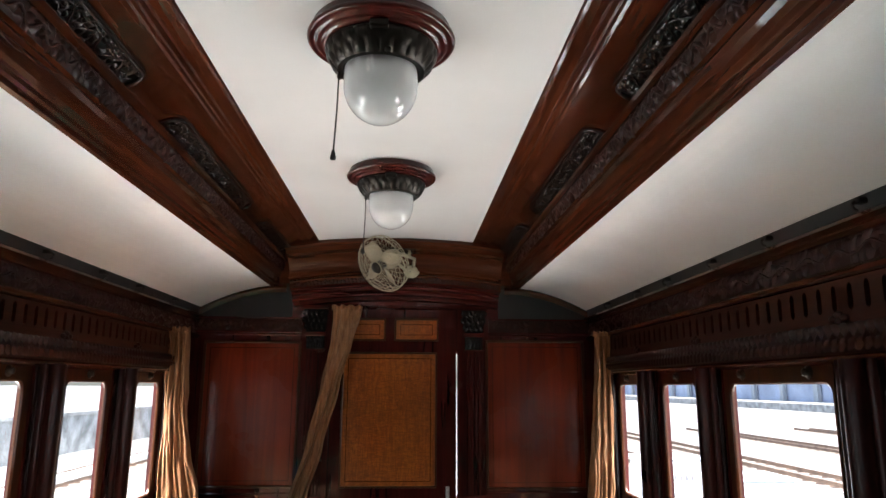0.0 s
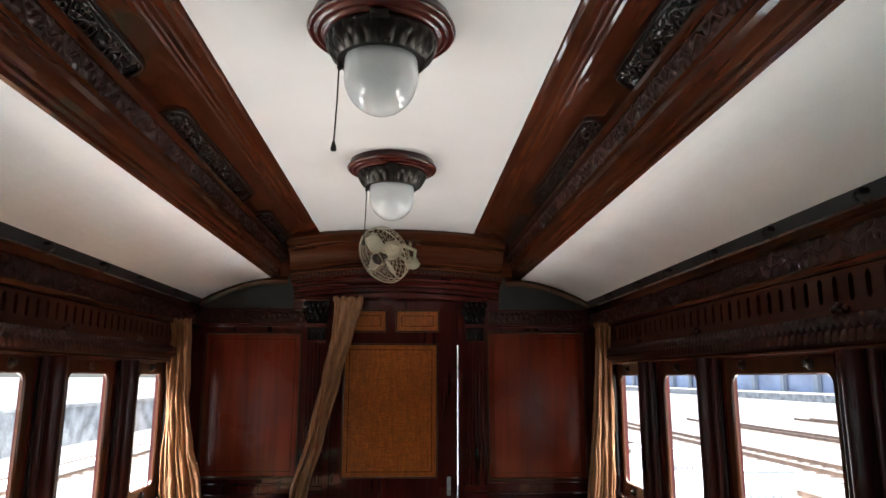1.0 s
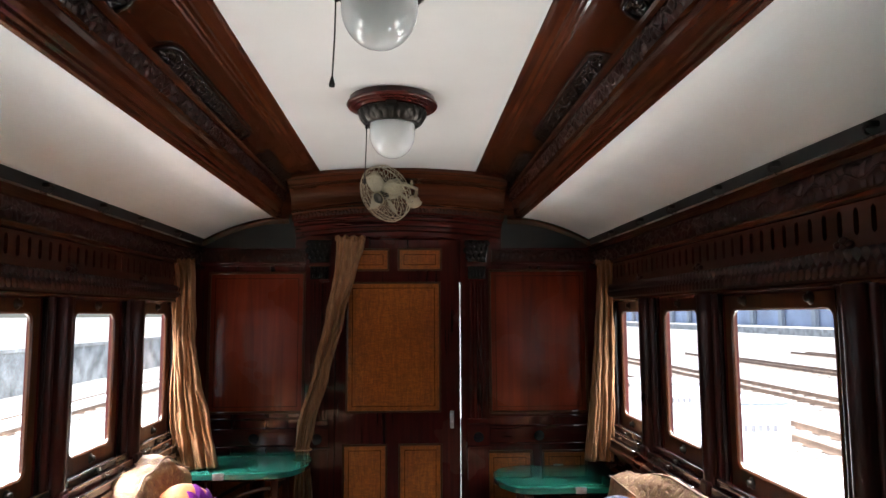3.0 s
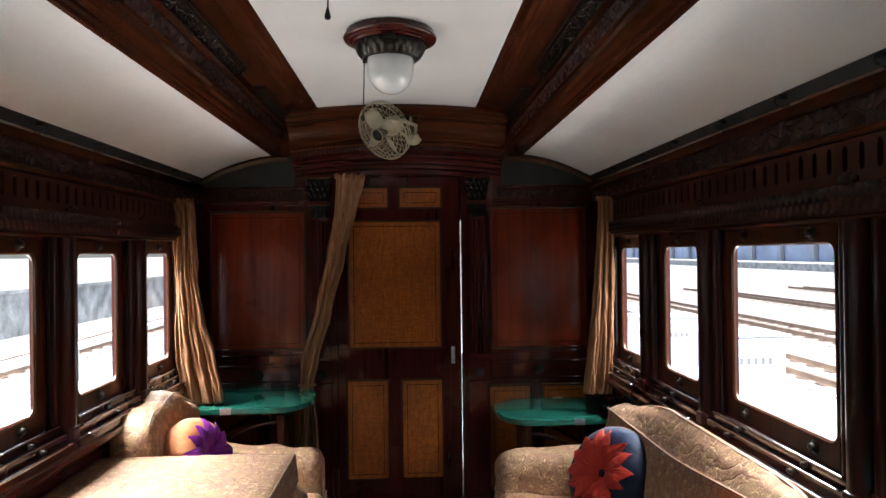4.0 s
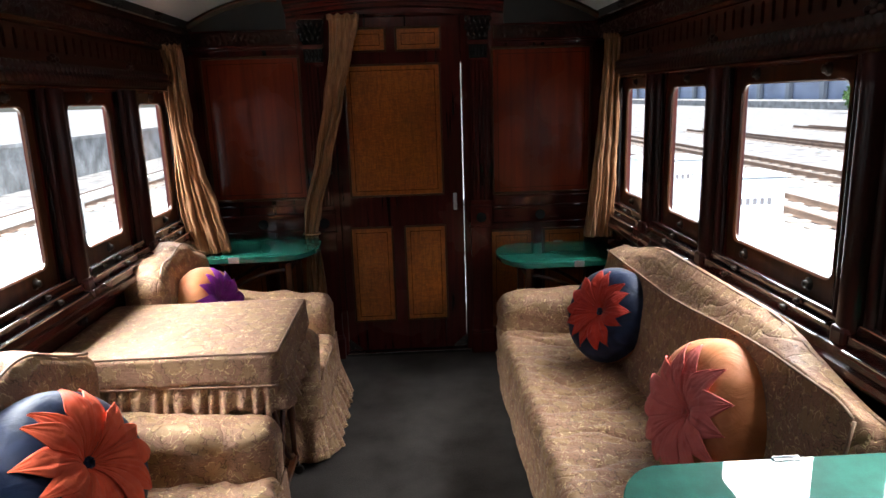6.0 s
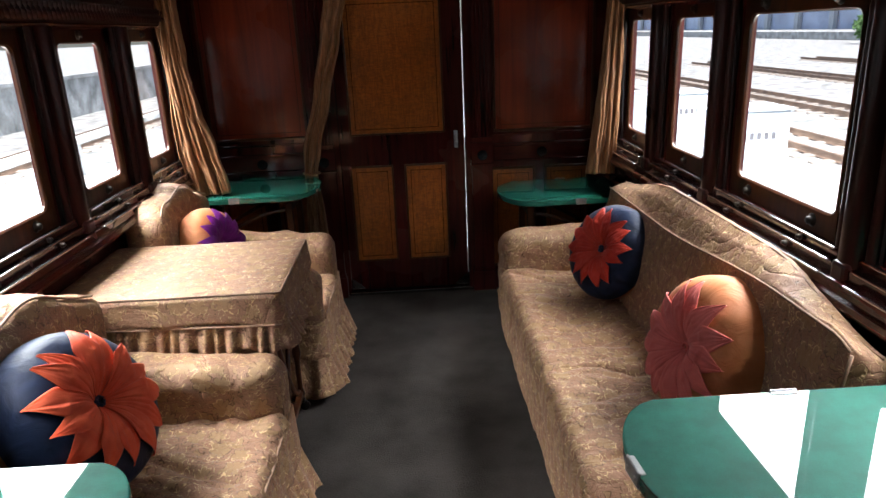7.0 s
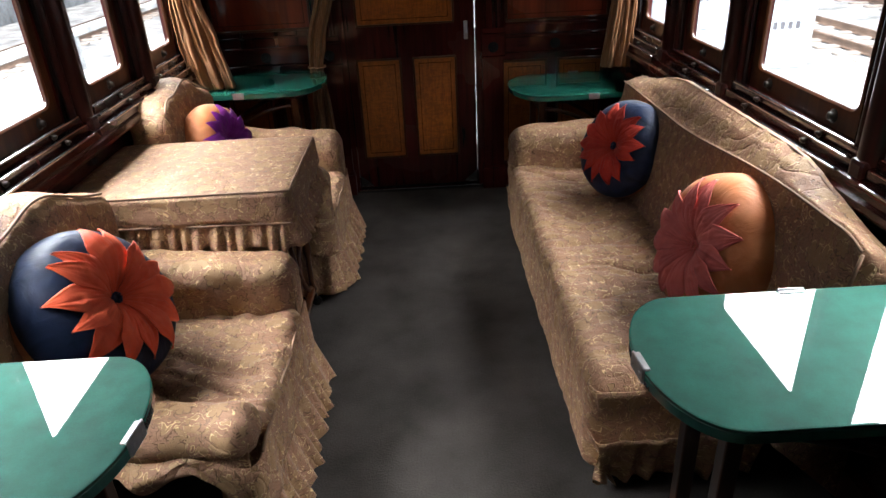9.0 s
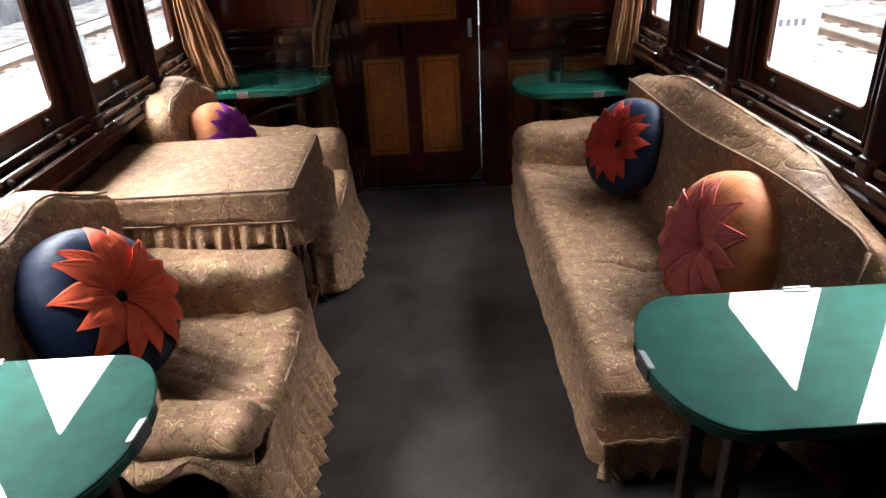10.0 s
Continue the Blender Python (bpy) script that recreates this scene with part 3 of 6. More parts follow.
def window(s, k, y0, y1):
    w = thing("window_%d" % k, "closed sash window in a brown wooden frame with rounded glass corners", "window", "structure", "sash windows")
    bm = bmesh.new()
    inner = rounded_frame(bm, s, HG - 0.012, HG + 0.002, y0 - 0.052, y1 + 0.052, WB - 0.078, WT + 0.058, y0, y1, WB, WT)
    bmesh.ops.remove_doubles(bm, verts=bm.verts, dist=1e-5)
    obj("window_frame", bm, BROWN_Z, w)
    bm = bmesh.new()
    box(bm, X(s, HG - 0.005), X(s, HG - 0.001), y0 - 0.01, y1 + 0.01, WB - 0.01, WT + 0.01)
    pane = obj("pane", bm, GLASS, w, label="clear window glass")
    pane.visible_shadow = False
    knobs = (y0 + 0.10, y1 - 0.10) if y1 - y0 > 0.45 else ((y0 + y1) / 2,)
    for y in knobs:
        for z in (WB - 0.038, WT + 0.036):
            bm = bmesh.new()
            m = Matrix.Translation((X(s, HG - 0.010), y, z)) @ Vector((-s, 0, 0)).to_track_quat("Z", "Y").to_matrix().to_4x4()
            lathe(bm, [(0, 0), (0.021, 0), (0.022, 0.004), (0.015, 0.008), (0.011, 0.012), (0.013, 0.018), (0.008, 0.022), (0, 0.022)], m, 16)
            obj("sash_knob", bm, BRONZE, w, True)
        bm = bmesh.new()
        for dy, zz, hh in ((-0.02, 1.03, HG - 0.055), (0.02, 0.998, HG - 0.075)):
            m = Matrix.Translation((X(s, hh), y + dy, zz)) @ Vector((-s, 0, 0.3)).to_track_quat("Z", "Y").to_matrix().to_4x4()
            lathe(bm, [(0, 0), (0.010, 0), (0.010, 0.004), (0.005, 0.007), (0.007, 0.011), (0.0045, 0.015), (0, 0.016)], m, 12)
        obj("latch_knob", bm, BRONZE, w, True, "dark steel sash latch")
    return w


k = 0
for s in (1, -1):
    for y0, y1 in WINDOWS:
        k += 1
        window(s, k, y0, y1)


def mullion(s, yc, half):
    """Turned window post: dark grooves and a rounded reddish column on a block foot."""
    t = thing("window_post", "glossy red-brown mahogany window post with rounded column", "post", "structure", "window posts")
    h = HG - 0.02
    prof = []
    n = 56
    for i in range(n + 1):
        u = -1 + 2 * i / n
        d = 0.012 + 0.040 * max(0.0, 1 - (abs(u) / 0.52) ** 2) ** 0.5 if abs(u) < 0.52 else 0.012 + 0.014 * max(0.0, 1 - ((abs(u) - 0.78) / 0.2) ** 2) ** 0.5
        prof.append((yc + u * half, h - d))
    verts, faces = [], []
    m = len(prof)
    for z in (0.97, WT + 0.07):
        verts += [(X(s, hh), y, z) for y, hh in prof]
    faces = [(i, i + 1, m + i + 1, m + i) for i in range(m - 1)]
    faces += [tuple(range(m)), tuple(range(m, 2 * m))]
    raw("column", verts, faces, POST_WOOD, t, False)
    boxes("foot", POST_WOOD, t, (X(s, h), X(s, h - 0.060), yc - half * 0.40, yc + half * 0.40, 0.945, 1.03), bev=0.014)
    boxes("groove", BLACKWOOD, t, (X(s, h - 0.002), X(s, h - 0.014), yc - half - 0.012, yc - half, 1.0, WT + 0.06), (X(s, h - 0.002), X(s, h - 0.014), yc + half, yc + half + 0.012, 1.0, WT + 0.06))
    return t


for s in (1, -1):
    for yc, half in ((0.83, 0.09), (1.75, 0.085), (2.67, 0.09), (3.37, 0.10), (4.0, 0.09)):
        mullion(s, yc, half)


# ---- valance over the windows ----
def valance(s):
    t = thing("valance", "dark carved mahogany valance with leaf friezes and a row of slots", "valance", "structure")
    e = 3.96
    P = lambda pts: [(X(s, a), b) for a, b in pts]
    sweep("top_band", P([(1.30, 2.175), (1.235, 2.170), (1.243, 2.128), (1.30, 2.12)]), (Y0, YE), DARK_BAND, t)
    sweep("cornice", P([(1.30, 2.128), (1.240, 2.128), (1.222, 2.118), (1.218, 2.108), (1.236, 2.100), (1.228, 2.088), (1.242, 2.078), (1.30, 2.07)]), (Y0, YE), BROWN, t)
    sweep("frieze_board", P([(1.30, 2.078), (1.252, 2.078), (1.252, 1.998), (1.30, 1.99)]), (Y0, YE), CARVED, t)
    sweep("middle_moulding", P([(1.30, 1.999), (1.238, 1.999), (1.228, 1.988), (1.232, 1.976), (1.246, 1.968), (1.30, 1.966)]), (Y0, YE), BROWN, t)
    sweep("lower_board", P([(1.30, 1.880), (1.240, 1.880), (1.240, 1.848), (1.30, 1.848)]), (Y0, e), SLOT_WOOD, t)
    sweep("upper_board", P([(1.30, 1.967), (1.240, 1.967), (1.240, 1.956), (1.30, 1.956)]), (Y0, e), SLOT_WOOD, t)
    # sheet behind the slots, with the shade of their depth in its colour
    boxes("backing", RECESS_SHADE, t, (X(s, 1.262), X(s, 1.28), Y0, e, 1.85, 1.966))
    sweep("roll", P([(1.30, 1.850), (1.244, 1.850)] + [(1.240 - 0.026 * math.sin(math.pi * k / 8), 1.846 - 0.080 * k / 8) for k in range(9)] + [(1.30, 1.765)]), (Y0, e), CARVED, t, True)
    sweep("bottom_bead", P([(1.30, 1.768), (1.236, 1.768), (1.226, 1.762), (1.230, 1.755), (1.30, 1.752)]), (Y0, e), BROWN, t, label="worn edge bead")
    carved_run("frieze_carving", lambda a, b, d: (X(s, 1.252 - d), a, 2.038 + b), 0.2, YE - 0.02, 0.072, CARVED, t, 0.042, 0.012, 3 + s)
    bm = bmesh.new()
    tube(bm, [(X(s, 1.244), 0.2 + 0.012 * q, 2.038 + 0.012 * math.sin(q * 0.55)) for q in range(343)], 0.0034, 6)
    obj("frieze_vine", bm, CARVED, t, True)
    leaf_band("roll_carving", lambda a, b, d: (X(s, 1.220 - d + 3.4 * b * b), a, 1.808 + b), 0.2, e - 0.01, 0.080, CARVED, t, 0.034, 0.013)
    # end return towards the curtain
    boxes("end_board", SLOT_WOOD, t, (X(s, 1.29), X(s, 1.238), e, e + 0.02, 1.757, 1.97), bev=0.003)
    # the slats between the slots, each with round ends to its slot
    y = e - 0.05
    me = bpy.data.meshes.new("slat")
    vb, fb = [], []
    zs = [(1.956, 0.034), (1.950, 0.026), (1.940, 0.0235), (1.895, 0.0235), (1.886, 0.026), (1.880, 0.034)]
    for hh in (1.240, 1.262):
        for z, half in zs:
            vb += [(X(s, hh), -half, z), (X(s, hh), half, z)]
    n = len(zs)
    for i in range(n - 1):
        a = 2 * i
        fb += [(a, a + 1, a + 3, a + 2), (2 * n + a, 2 * n + a + 2, 2 * n + a + 3, 2 * n + a + 1), (a, a + 2, 2 * n + a + 2, 2 * n + a), (a + 1, 2 * n + a + 1, 2 * n + a + 3, a + 3)]
    me.from_pydata(vb, [], fb)
    me.materials.append(SLOT_WOOD)
    while y > 0.3:
        ob = new("slat", me)
        ob.location.y = y
        ob.parent = t
        y -= 0.068
    # hooks on the dark band
    for y in (1.15, 1.60, 2.05, 2.45, 2.90, 3.30, 3.80):
        bm = bmesh.new()
        box(bm, X(s, 1.245), X(s, 1.212), y - 0.014, y + 0.014, 2.142, 2.158, 0.004, 1)
        tube(bm, [(X(s, 1.215), y, 2.15), (X(s, 1.205), y, 2.14), (X(s, 1.208), y, 2.128), (X(s, 1.218), y, 2.124)], 0.004, 6)
        obj("hook", bm, BLACK, t)
    # carved bosses above the lower moulding
    for y in (2.67, 3.37, 1.75):
        lumps("boss", [Matrix.Translation((X(s, 1.236), y + dy, 1.862 + dz)) @ Matrix.Diagonal((0.010, 0.016, 0.011, 1)) for dy, dz in ((-0.025, 0), (0.025, 0), (0, 0.01), (0, -0.008))], CARVED, t, BALL)
    return t


for s in (1, -1):
    valance(s)


# ---- ceilings ----
def deck(h):
    """Height of the side ceilings: a shallow arch from the valance to the clerestory beam."""
    u = (h - 0.79) / (1.235 - 0.79)
    return 2.309 - 0.142 * (0.30 * u + 0.70 * u * u)


NS = 14
for s, nm in ((1, "ceiling_side_east"), (-1, "ceiling_side_west")):
    pts = [(X(s, 0.77 + (1.30 - 0.77) * i / NS), deck(0.77 + (1.30 - 0.77) * i / NS)) for i in range(NS + 1)]
    pts += [(X(s, 1.30), 2.34), (X(s, 0.77), 2.42)]
    tagged(sweep(nm, pts, (Y0, YE + 0.02), DECK_LIT, None, False), "off-white painted canvas ceiling, slightly soiled, lightened as if better lit", "ceiling", kind="structure")
NC = 12
pts = [(XC + 0.50 * (2 * i / NC - 1), 2.527 + 0.024 * (1 - (2 * i / NC - 1) ** 2)) for i in range(NC + 1)] + [(XC + 0.62, 2.66), (XC - 0.62, 2.66)]
tagged(sweep("ceiling", pts, (Y0, YE - 0.36), CEILING, None, False), "off-white painted canvas clerestory ceiling, darkened as if less lit", "ceiling", kind="structure")
tagged(boxes("roof", BLACKWOOD, None, (X(-1, 1.4), X(1, 1.4), Y0 - 0.15, YE + 0.9, 2.68, 2.74), (X(-1, 1.4), X(-1, 0.82), Y0 - 0.15, YE + 0.9, 2.44, 2.68), (X(1, 0.82), X(1, 1.4), Y0 - 0.15, YE + 0.9, 2.44, 2.68), (X(-1, 0.82), X(-1, 0.62), Y0 - 0.15, YE + 0.9, 2.60, 2.68), (X(1, 0.62), X(1, 0.82), Y0 - 0.15, YE + 0.9, 2.60, 2.68)), "dark roof shell over the ceilings", "roof", kind="structure")


def clerestory_side(s):
    t = thing("clerestory_side", "polished brown clerestory beam with carved band and pierced grilles", "beam", "structure")
    P = lambda pts: [(X(s, a), b) for a, b in pts]
    e = YE
    # lower roll mouldings, from the white deck inwards
    sweep("lower_moulding", P([(0.802, 2.325), (0.797, 2.300), (0.788, 2.292), (0.777, 2.296), (0.772, 2.306), (0.766, 2.304), (0.757, 2.308), (0.753, 2.317), (0.746, 2.320), (0.735, 2.326), (0.724, 2.335), (0.715, 2.347), (0.710, 2.361), (0.713, 2.370), (0.705, 2.376), (0.74, 2.47), (0.80, 2.47)]), (Y0, e), BROWN, t)
    sweep("carved_board", P([(0.708, 2.374), (0.694, 2.432), (0.72, 2.47), (0.73, 2.38)]), (Y0, e), CARVED, t)
    sweep("rail", P([(0.700, 2.428), (0.688, 2.430), (0.678, 2.436), (0.673, 2.445), (0.676, 2.452), (0.690, 2.458), (0.716, 2.480), (0.72, 2.45)]), (Y0, e), BROWN, t)
    sweep("panel", P([(0.715, 2.466), (0.546, 2.525), (0.56, 2.56), (0.72, 2.50)]), (Y0, YE - 0.02), BROWN, t)
    sweep("upper_moulding", P([(0.556, 2.510), (0.546, 2.509), (0.540, 2.514), (0.532, 2.513), (0.522, 2.519), (0.512, 2.517), (0.498, 2.524), (0.478, 2.528), (0.466, 2.526), (0.459, 2.532), (0.459, 2.55), (0.56, 2.56)]), (Y0, YE - 0.30), BROWN, t)
    band = lambda a, b, d: (X(s, 0.701 - 0.233 * b - 0.972 * d), a, 2.403 + 0.972 * b - 0.233 * d)
    carved_run("carving", band, 0.25, YE - 0.06, 0.052, CARVED, t, 0.040, 0.010, 13 + s)
    bm = bmesh.new()
    tube(bm, [band(0.25 + 0.01 * q, 0.013 * math.sin(q * 0.78), 0.006) for q in range(400)], 0.0035, 6)
    obj("vine", bm, CARVED, t, True)
    return t


def grille(s, y0, y1):
    """Pierced ventilator with leaf scrolls in a rounded black frame, on the sloping panel."""
    t = thing("vent_grille", "black carved leaf-scroll ventilator grille in the clerestory panel", "grille", group="clerestory grilles")
    A, B = Vector((X(s, 0.712), 0, 2.4670)), Vector((X(s, 0.628), 0, 2.4964))
    eb = (B - A).normalized()
    en = Vector((-s * 0.33, 0, -0.944)).normalized()
    en = (en - eb * en.dot(eb)).normalized()
    W = (B - A).length

    def at(a, b, d):
        return Vector((0, a, 0)) + A + eb * b + en * (d + 0.002)

    r, n = 0.050, 7
    loop = []
    for cy, cb, a0 in ((y1 - r, W - r - 0.006, 0), (y0 + r, W - r - 0.006, 90), (y0 + r, 0.012, 180), (y1 - r, 0.012, 270)):
        rr = r if a0 in (0, 90) else 0.012
        for k in range(n + 1):
            a = radians(a0 + 90 * k / n)
            cyy = cy if a0 in (0, 90) else (y0 + 0.012 if a0 == 180 else y1 - 0.012)
            loop.append((cyy + rr * math.cos(a), cb + rr * math.sin(a)))
    bm = bmesh.new()
    tube(bm, [at(a, b, 0.004) for a, b in loop], 0.0085, 8, True)
    obj("frame", bm, BLACKWOOD, t, True)
    # sheet behind the scrolls, coloured near-black as the shade of the openings
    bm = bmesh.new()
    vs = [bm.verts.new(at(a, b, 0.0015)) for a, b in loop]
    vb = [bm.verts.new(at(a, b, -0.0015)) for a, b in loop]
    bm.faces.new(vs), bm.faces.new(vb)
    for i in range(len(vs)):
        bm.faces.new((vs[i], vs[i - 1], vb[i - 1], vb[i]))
    obj("backing", bm, RECESS_SHADE, t)
    carved_run("scrollwork", lambda a, b, d: at(a, W * 0.66 + b, 0.003 + d), y0 + 0.03, y1 - 0.03, W * 0.50, BLACKWOOD, t, 0.034, 0.009, int(y0 * 50) + s)
    carved_run("lower_scrollwork", lambda a, b, d: at(a, W * 0.28 + b, 0.003 + d), y0 + 0.02, y1 - 0.02, W * 0.46, BLACKWOOD, t, 0.036, 0.009, int(y0 * 50) + s + 9)
    bm = bmesh.new()
    tube(bm, [at(y0 + 0.03 + (y1 - y0 - 0.06) * q / 120, W * 0.48 + 0.020 * math.sin(q * 0.42), 0.007) for q in range(121)], 0.004, 6)
    obj("vine", bm, BLACKWOOD, t, True)
    return t


for s in (1, -1):
    clerestory_side(s)
    for y0, y1 in GRILLES:
        grille(s, y0, y1)


# ---- end of the clerestory: cove, carved strip, cornice ----
def arch(x):
    return 0.050 * (1 - ((x - XC) / 0.66) ** 2)


cove = thing("clerestory_cove", "curved polished walnut cove closing the clerestory above the door", "cove", "structure")
prof = [(3.95, 2.545), (3.93, 2.512), (3.945, 2.500), (3.962, 2.500), (3.975, 2.488), (3.990, 2.478)]
prof += [(3.995 + 0.115 * math.sin(radians(a)) + 0.0, 2.360 + 0.112 * math.cos(radians(a))) for a in range(10, 91, 10)]
prof += [(4.125, 2.352), (4.118, 2.342), (4.135, 2.335), (4.145, 2.325), (4.145, 2.285), (4.40, 2.285), (4.40, 2.56)]
sweep("cove_panel", prof, (XC - 0.655, XC + 0.655), BROWN_X, cove, axis="x", rise=lambda x: arch(x) - 0.03, steps=24)
carved_run("cove_carving", lambda a, b, d: (a, 4.143 - d, 2.304 + b + arch(a) - 0.03), XC - 0.645, XC + 0.645, 0.040, CARVED, cove, 0.035, 0.006, 31)
boxes("cove_backing", BROWN_X, cove, (XC - 0.72, XC + 0.72, 4.15, 4.42, 2.30, 2.64))

cornice = thing("door_cornice", "dark arched mahogany cornice with a bead row over the door", "cornice", "structure")
prof = [(4.34, 2.262), (4.135, 2.262), (4.130, 2.252), (4.150, 2.246), (4.165, 2.236), (4.165, 2.226), (4.190, 2.216), (4.205, 2.200), (4.205, 2.190), (4.235, 2.184), (4.235, 2.166), (4.262, 2.156), (4.262, 2.130), (4.34, 2.130)]
sweep("cornice_moulding", prof, (XC - 0.645, XC + 0.645), MAHOGANY_X, cornice, axis="x", rise=arch, steps=30)
nb = 92
lumps("bead_row", [Matrix.Translation((XC - 0.60 + 1.2 * i / nb, 4.232, 2.175 + arch(XC - 0.60 + 1.2 * i / nb))) @ Matrix.Diagonal((0.0058, 0.0058, 0.0058, 1)) for i in range(nb + 1)], MAHOGANY, cornice, BALL)

# ---- end wall ----
wall_end = thing("wall_end", "dark polished mahogany end wall with framed red panels", "wall", "structure")
DX0, DX1 = -0.492, 0.345          # door opening
TH = 0.08
boxes("wall_body", MAHOGANY, wall_end, (X(-1, 1.36), DX0, YE, YE + TH, 0, 2.70), (DX1, X(1, 1.36), YE, YE + TH, 0, 2.70), (DX0, DX1, YE, YE + TH, 2.17, 2.70))
for s in (1, -1):
    # dark spandrel under the side ceiling and its arched moulding
    steps = 16
    v, f = [], []
    for i in range(steps + 1):
        h = 0.70 + (1.29 - 0.70) * i / steps
        z = deck(max(h, 0.79)) - 0.004
        for dy, dz in ((0.004, 0.0), (-0.022, -0.002), (-0.030, -0.012), (-0.026, -0.024), (-0.014, -0.030), (-0.012, -0.040), (0.004, -0.044)):
            v.append((X(s, h), YE + dy, z + dz))
    for i in range(steps):
        for j in range(6):
            a = i * 7 + j
            f.append((a, a + 1, a + 8, a + 7))
    raw("arch_moulding", v, f, BROWN_X, wall_end, True)
    boxes("spandrel", DARK_BAND, wall_end, (X(s, 0.66), X(s, 1.29), YE - 0.006, YE, 2.104, 2.30))
    boxes("frieze_board", CARVED, wall_end, (X(s, 0.595), X(s, 1.29), YE - 0.010, YE, 2.018, 2.094))
    carved_run("frieze_carving", lambda a, b, d: (a, YE - 0.010 - d, 2.056 + b), X(s, 0.93) - 0.32, X(s, 0.93) + 0.33, 0.062, CARVED, wall_end, 0.05, 0.007, 41 + s)
    for z0, z1, d in ((2.094, 2.106, 0.022), (2.004, 2.018, 0.024), (1.988, 2.004, 0.014)):
        boxes("frieze_fillet", MAHOGANY_X, wall_end, (X(s, 0.595), X(s, 1.29), YE - d, YE, z0, z1), bev=0.004)


def framed_panel(parent, x0, x1, z0, z1, y, mat, frame_mat, inlay=True, rim=0.016):
    """A raised field within a moulded rim, with a thin dark inlay line."""
    bm = bmesh.new()
    box(bm, x0, x1, y - 0.006, y, z0, z1, 0.004, 2)
    obj("panel", bm, mat, parent)
    bm = bmesh.new()
    for a in ((x0 - rim, x1 + rim, z0 - rim, z0), (x0 - rim, x1 + rim, z1, z1 + rim), (x0 - rim, x0, z0, z1), (x1, x1 + rim, z0, z1)):
        box(bm, a[0], a[1], y - 0.014, y, a[2], a[3], 0.005, 2)
    obj("panel_moulding", bm, frame_mat, parent)
    if inlay:
        d, w = 0.026, 0.004
        bm = bmesh.new()
        for a in ((x0 + d, x1 - d, z0 + d, z0 + d + w), (x0 + d, x1 - d, z1 - d - w, z1 - d), (x0 + d, x0 + d + w, z0 + d + w, z1 - d - w), (x1 - d - w, x1 - d, z0 + d + w, z1 - d - w)):
            box(bm, a[0], a[1], y - 0.0085, y - 0.004, a[2], a[3])
        obj("inlay", bm, BROWN_X, parent, label="dark inlaid line")


framed_panel(wall_end, -1.258, -0.683, 1.085, 1.94, YE, RED_PANEL, BROWN_Z)
framed_panel(wall_end, 0.515, 1.12, 1.070, 1.955, YE, RED_PANEL, BROWN_Z)
for x0, x1 in ((0.492, 0.752), (0.842, 1.10), (-1.25, -0.99), (-0.90, -0.655)):
    framed_panel(wall_end, x0, x1, 0.17, 0.812, YE, SATIN, BROWN_Z)
for x0, x1 in ((X(-1, 1.29), -0.655), (0.50, X(1, 1.29))):
    for z0, z1, d in ((0.965, 0.985, 0.040), (0.875, 0.965, 0.016), (0.862, 0.876, 0.030), (0.0, 0.12, 0.020), (0.12, 0.135, 0.028), (1.03, 1.045, 0.012)):
        boxes("rail_moulding", MAHOGANY_X, wall_end, (x0, x1, YE - d, YE, z0, z1), bev=0.005)
for x in (-0.97, 0.808):
    rosette(wall_end, Vector((x, YE - 0.016, 0.920)), Vector((0, -1, 0)), 0.030)


